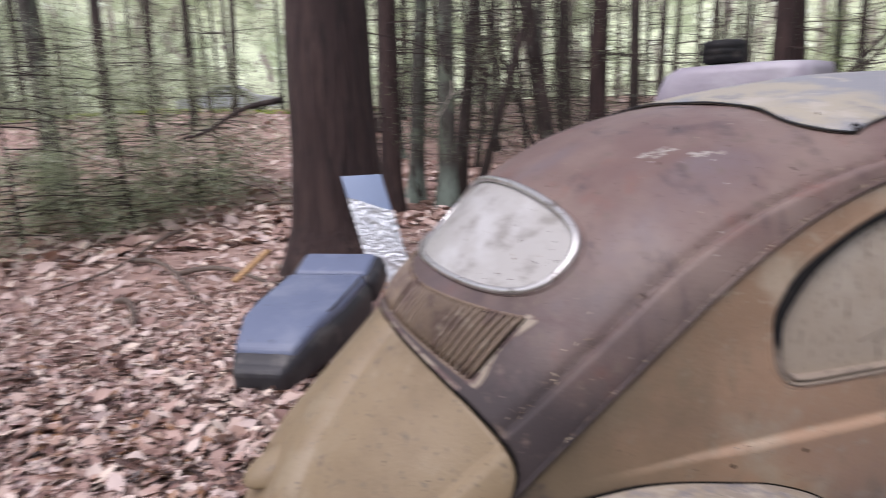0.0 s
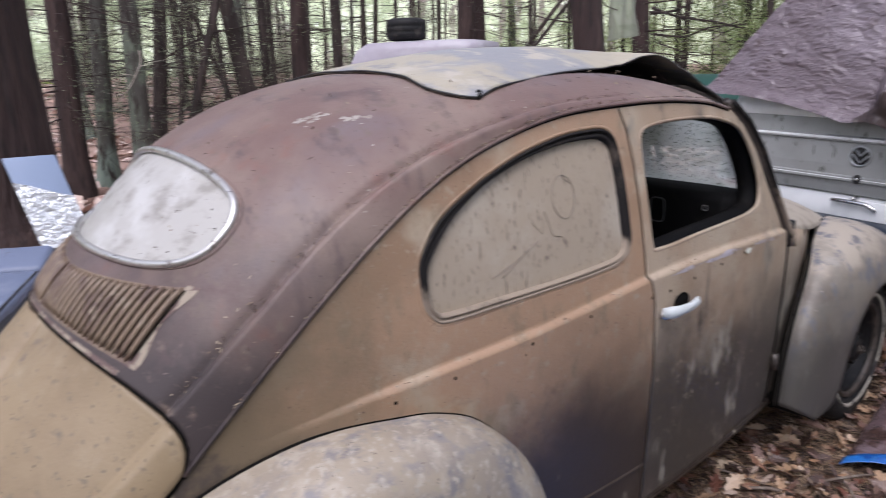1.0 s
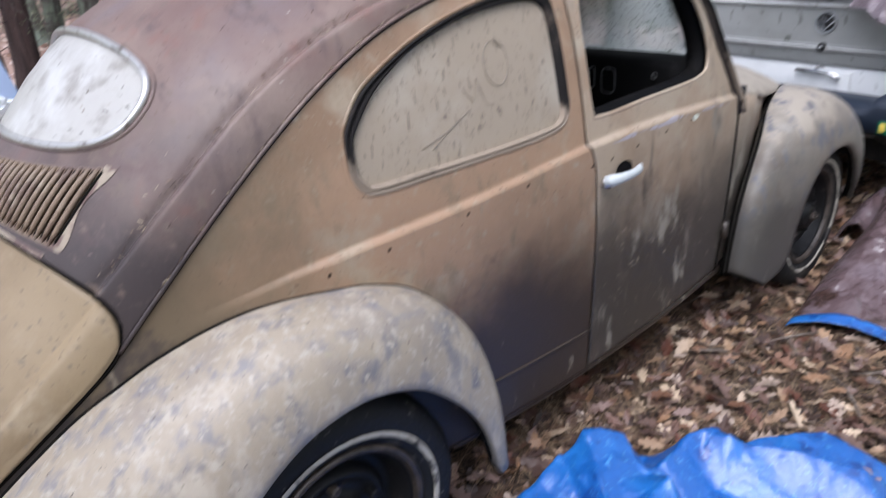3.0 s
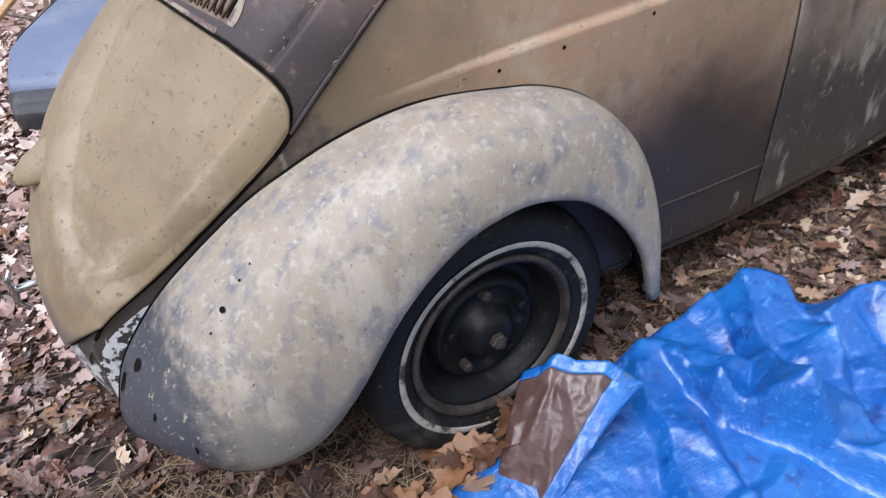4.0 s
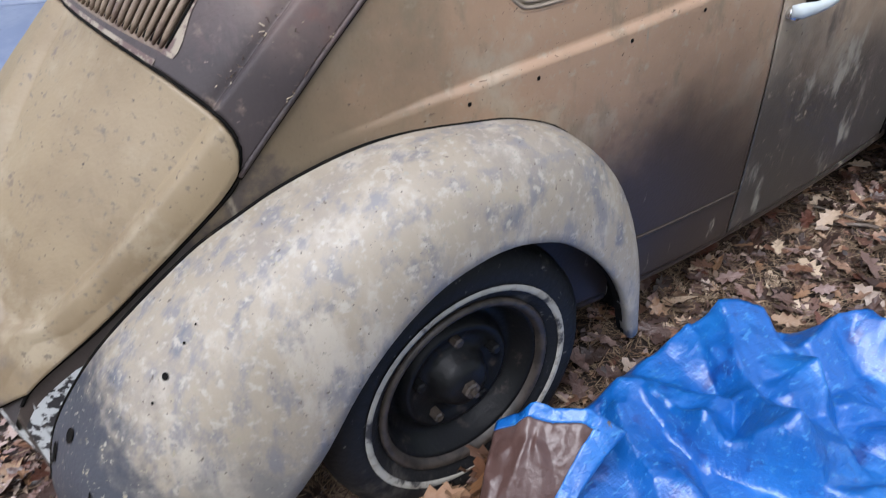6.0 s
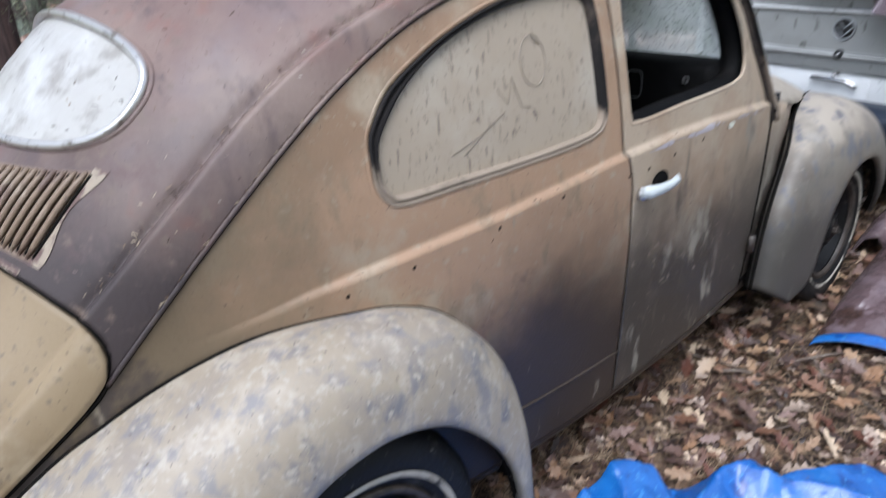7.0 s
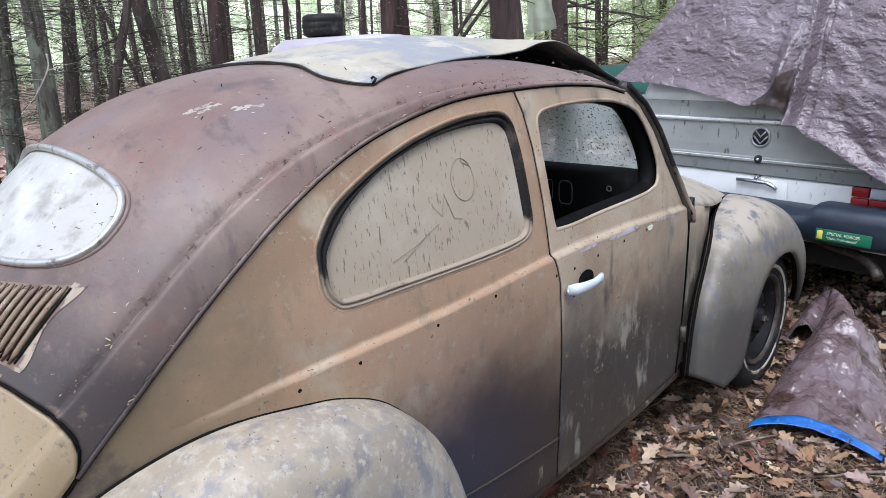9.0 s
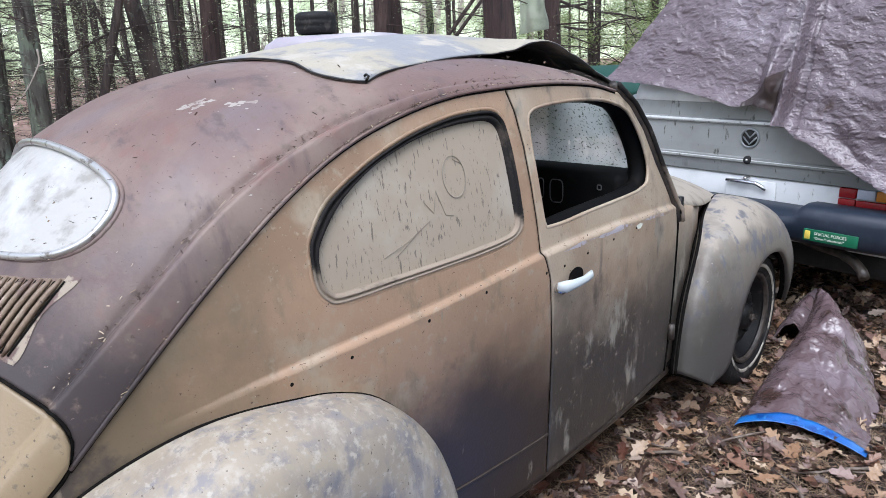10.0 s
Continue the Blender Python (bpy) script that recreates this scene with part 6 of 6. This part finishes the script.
for k, (x, y, r, b, slope, heading) in enumerate(NEAR_TREES):
    o = tree(rng, r, 9 if r > .1 else 7, b, slope, 14 if k == 0 else 40, 250 if k == 0 else 1800, 2.2 if k == 0 else .9, None, (.010, .028))
    o.matrix_world = Matrix.Translation((x, y, ground_z(x, y))) @ Matrix.Rotation(radians(heading), 4, "Z")
    label = "thick reddish-brown trunk with a flared mossy foot" if k == 0 else "leaning " + TREE_LABELS[b.name] if slope > .14 else "slender " + TREE_LABELS[b.name] if r < .07 else TREE_LABELS[b.name]
    tagged(o, label, group="trees of the wood")
# slender far trees, some of them in pale spring leaf, copied through the wood
protos = [tree(rng, r, 9, b, ln, 80, 3600, .5, None, (.02, .055)) for r, b, ln in ((.085, bark, 0), (.065, bark, .03), (.10, lichen_bark, -.02), (.05, bark, -.06))]
bright = [tree(rng, .06, 8, bark, .02, 80, 16000, .3, bright_leaf, (.016, .042))]
spots = []
for o, (x, y) in zip(protos + bright, ((-16.28, 5.54), (-16.41, 7.88), (-13.07, 2.49), (-15.5, 9.6), (-3.5, 17.0))):
    o.location = (x, y, ground_z(x, y))
    tagged(o, group="trees of the wood")
    spots.append((x, y))
tagged(bright[0], "young tree with pale spring-green leaves")
spots += [(-5.7, 11.3), (-5.0, 12.4), (-6.6, 12.6), (-4.2, 11.6), (-5.9, 14.0), (-4.6, 14.2)]
# The last 65 spots are unseen trees added behind the camera to cut sidelight.
while len(spots) < 196:
    r, a = (rng.uniform(13, 48), rng.uniform(-.35, 2.05)) if len(spots) < 131 else (rng.uniform(5.5, 22), rng.uniform(2.1, 5.6))
    x, y = .5 - r * math.sin(a + .2), r * math.cos(a + .2)
    if all(math.hypot(x - p, y - q) > 1.0 for p, q in spots) and not (-1.5 < x < 2.5 and y > 0) and not (-22 < x < -5 and -13 < y < 2.5):
        spots.append((x, y))
for k, (x, y) in enumerate(spots[5:]):
    a = math.atan2(-x, y)
    src = bright[0] if (k < 6 or a < .75 and math.hypot(x, y) > 14 and k % 4) else protos[k % 4]
    copy_thing(src, Matrix.Translation((x, y, ground_z(x, y))) @ Matrix.Rotation(rng.uniform(0, 6.28), 4, "Z") @ Matrix.Diagonal((*[rng.uniform(.8, 1.3)] * 3, 1)))

# long bare limbs that cross in front of the wood
pale_limb = material("bleached_dead_limb", (0.40, 0.36, 0.31), 0.7, layers=[((0.25, 0.21, 0.17), "noise", 12, 0.5, 0.65)])
for line, thick, mat, label in (
        ([(-3.31, 6.61, 2.09), (-3.09, 6.76, 2.10), (-2.91, 6.88, 2.19)], .022, bark, "bare dark conifer limb with upturned tip"),
        ([(-3.3, 6.62, 2.15), (-3.03, 6.8, 2.03), (-2.69, 7.01, 1.96), (-2.44, 7.15, 1.88)], .018, bark, "bare dark drooping conifer limb"),
        ([(-3.27, 6.65, 1.85), (-2.97, 6.84, 1.81), (-2.75, 6.98, 1.90), (-2.41, 7.17, 1.92)], .014, bark, "bare dark wavy conifer limb"),
        ([(-3.23, 6.67, 1.75), (-3.03, 6.8, 1.66), (-2.88, 6.89, 1.60), (-2.62, 7.05, 1.60)], .010, bark, "thin bare conifer limb"),
        ([(-3.01, 6.82, 2.03), (-2.93, 6.87, 1.82), (-2.9, 6.88, 1.60)], .007, bark, "thin hanging conifer twig"),
        ([(-2.69, 7.01, 1.96), (-2.58, 7.08, 1.74), (-2.53, 7.1, 1.64)], .006, bark, "thin hanging conifer twig"),
        ([(-8.57, 2.67, 1.75), (-8.50, 2.89, 1.88), (-8.37, 3.25, 2.06), (-8.21, 3.63, 2.15), (-8.08, 3.95, 2.20), (-7.88, 4.33, 2.17), (-7.62, 4.81, 2.08)], .016, bark, "long arching bare limb of a conifer"),
        ([(-7.57, 2.04, 1.82), (-7.58, 2.04, 1.68), (-7.59, 1.97, 1.54), (-7.62, 1.87, 1.37), (-7.65, 1.73, 1.20)], .012, pale_limb, "bleached dead limb bent downwards")):
    pts = smooth_curve(line, 18)
    limb = tagged(part("bare_limb", tube(pts, np.linspace(thick, thick * .35, 18), 7), mat, label=label), category="branch", group="bare limbs")
    for j in range(6):
        q = pts[rng.integers(3, 17)]
        e = q + rng.normal(0, 1, 3) * (.16, .16, .10)
        part("side_twig", tube([q, (q + e) / 2 + (0, 0, .015), e], [thick * .35, thick * .25, .0015], 5), mat, limb)

soft_needles = random_tint(material("young_hemlock_foliage", (0.3, 0.36, 0.2), 0.7), [(0.36, 0.42, 0.26), (0.44, 0.48, 0.33), (0.29, 0.35, 0.20), (0.50, 0.53, 0.40)])
let_light_through(soft_needles, 0.45)
# low young hemlocks with wispy sprays, and dead branches on the ground
for k, (x, y, h) in enumerate(((-8.2, -2.3, 2.4), (-9.5, -3.6, 3.0), (-7.4, -3.4, 1.8), (-10.5, -1.2, 2.8), (-8.6, -3.0, 2.8), (-10.8, -2.2, 3.2), (-9.3, -1.5, 2.2))):
    o = tree(rng, .025, h, bark, .05 * (-1) ** k, 60, 9000, .15, soft_needles, (.014, .042))
    o.location = (x, y, ground_z(x, y))
    tagged(o, "young hemlock with wispy green sprays", "sapling", "young hemlocks")
for x, y, a, L in ((-6.0, -2.0, .4, 2.4), (-7.5, -1.6, -.3, 3.0), (-5.2, -1.5, .9, 1.5), (-8.5, -2.8, .1, 2.8), (-9.0, -.6, .6, 2.2), (-4.4, -1.9, .2, 1.4)):
    line = [(x + math.cos(a) * L * q, y + math.sin(a) * L * q + .1 * math.sin(4 * q), ground_z(x, y) + .04 + .16 * q * (1 - q) + .05 * math.sin(7 * q)) for q in np.linspace(0, 1, 10)]
    tagged(part("fallen_branch", tube(line, np.linspace(.03, .006, 10), 7), twig_bark, label="grey dead branch lying on the leaves"), category="branch", group="fallen branches")
o = part("dead_limb", tube(smooth_curve([(-4.62, -.40, 1.62), (-4.60, -.75, 1.55), (-4.55, -1.05, 1.38), (-4.5, -1.25, 1.33)], 12), np.linspace(.028, .008, 12), 8), bark, label="broken dead limb of the thick tree")
tagged(o, category="branch")

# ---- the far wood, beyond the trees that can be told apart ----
far_green = material("glowing_far_wood", (0.50, 0.57, 0.40), 0.9, layers=[((0.27, 0.33, 0.20), "noise", .35, 0.45, 0.6), ((0.17, 0.155, 0.13), "noise", .9, 0.56, 0.60, (1, 1, .05)), ((0.54, 0.60, 0.48), "noise", 1.4, 0.58, 0.66), ((0.20, 0.25, 0.14), "noise", 2.6, 0.54, 0.64)])
# Backdrop glows with its own colour in place of daylight on far foliage.
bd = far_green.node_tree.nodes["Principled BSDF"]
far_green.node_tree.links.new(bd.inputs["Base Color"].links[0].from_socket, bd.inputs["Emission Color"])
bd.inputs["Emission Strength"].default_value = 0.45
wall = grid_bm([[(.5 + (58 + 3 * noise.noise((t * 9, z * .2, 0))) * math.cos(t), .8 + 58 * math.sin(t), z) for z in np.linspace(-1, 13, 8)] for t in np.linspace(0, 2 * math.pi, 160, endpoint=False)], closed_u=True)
tagged(part("backdrop", wall, far_green, label="far wood of pale green foliage, glowing by itself", kind="structure"), category="backdrop")

# ---- far beyond the trees: mown grass and a parked car ----
grass_mat = random_tint(material("yellow_green_grass", (0.3, 0.4, 0.05), 0.7), [(0.30, 0.40, 0.05), (0.38, 0.46, 0.08), (0.24, 0.34, 0.05), (0.42, 0.46, 0.12)])
rng = np.random.default_rng(5)
verts, faces = [], []
for k in range(16000):
    x, y = rng.uniform(-30, -25.5), rng.uniform(-19, 5)
    w, h, a = rng.uniform(.03, .07), rng.uniform(.10, .22), rng.uniform(0, 6.28)
    z, b = ground_z(x, y), len(verts)
    verts.extend(((x - w * math.cos(a), y - w * math.sin(a), z), (x + w * math.cos(a), y + w * math.sin(a), z), (x + rng.normal(0, .05), y + rng.normal(0, .05), z + h)))
    faces.append((b, b + 1, b + 2))
me = bpy.data.meshes.new("grass")
me.from_pydata(verts, [], faces)
tagged(linked("grass", me, grass_mat, None, "strip of yellow-green grass beyond the wood", kind="stuff"), category="grass")

silver = material("silver_car_paint", (0.58, 0.60, 0.63), 0.3, 0.2, layers=[((0.48, 0.50, 0.54), "noise", 2, 0.45, 0.65)])
tinted = material("dark_car_glass", (0.02, 0.025, 0.03), 0.08)
fx, fy = -30.5, -1.3
fz = ground_z(fx, fy)
far_car = thing("parked_car", (fx, fy, fz), "silver saloon car parked beyond the trees", "car")
profile = smooth_curve([(-2.1, .45), (-2.1, .78), (-1.6, .90), (-1.1, .94), (-.55, 1.34), (.45, 1.36), (1.15, .96), (1.9, .84), (2.1, .65), (2.08, .42)], 50)
rows = [[(fx + .82 * s * (1 - .18 * max(0, z - .9) / .45), fy + y, fz + .25 + (z - .25) * (1 if abs(s) < .98 else .99)) for y, z in profile] for s in np.linspace(-1, 1, 9)]
bm = grid_bm(rows)
for r in (rows[0], rows[-1]):
    bm.faces.new([bm.verts.new(p) for p in r])
part("body", bm, silver, far_car)
for s in (-1, 1):
    pane = [(fx + s * (.835 - .148 * max(0, z - .9) / .45), fy + y, fz + z) for y, z in ((-.85, .98), (-.45, 1.28), (.38, 1.30), (.88, 1.0))]
    bm = bmesh.new()
    bm.faces.new([bm.verts.new(p) for p in pane])
    part("side_window", thicken(bm, .01), tinted, far_car)
    for y in (-1.3, 1.3):
        part("wheel", turn_bm([(-.1, .2), (-.1, .30), (.1, .30), (.1, .2), (.06, .18), (.06, .01)], (fx + s * .76, fy + y, fz + .30), steps=24), tyre_rubber, far_car)

clear_sheet = material("pale_plastic_sheet", (0.52, 0.56, 0.47), 0.3, layers=[((0.36, 0.22, 0.07), "z", 5, 1.97, 1.86), ((0.42, 0.46, 0.37), "noise", 8, 0.5, 0.66)], bump=[(12, 0.01)])
let_light_through(clear_sheet, 0.6)
n, l = clear_sheet.node_tree.nodes, clear_sheet.node_tree.links
gauze, see = n.new("ShaderNodeMixShader"), n.new("ShaderNodeBsdfTransparent")
gauze.inputs[0].default_value = 0.5
l.new(see.outputs[0], gauze.inputs[1])
l.new(n["Mix Shader"].outputs[0], gauze.inputs[2])
l.new(gauze.outputs[0], n["Material Output"].inputs["Surface"])
hung = grid_bm([[(-3.22 + (.20 + .07 * (1 - v)) * u - .02 * (1 - v) + .01 * math.sin(7 * v), 5.72 + .20 * u + .02 * math.sin(9 * u + 3 * v), 1.76 + .05 * u * (1 - v) + .44 * v) for u in np.linspace(0, 1, 16)] for v in np.linspace(0, 1, 16)])
tagged(part("plastic_sheet", thicken(hung, .002), clear_sheet, label="pale stained plastic sheet hung between two trunks"), category="sheet")
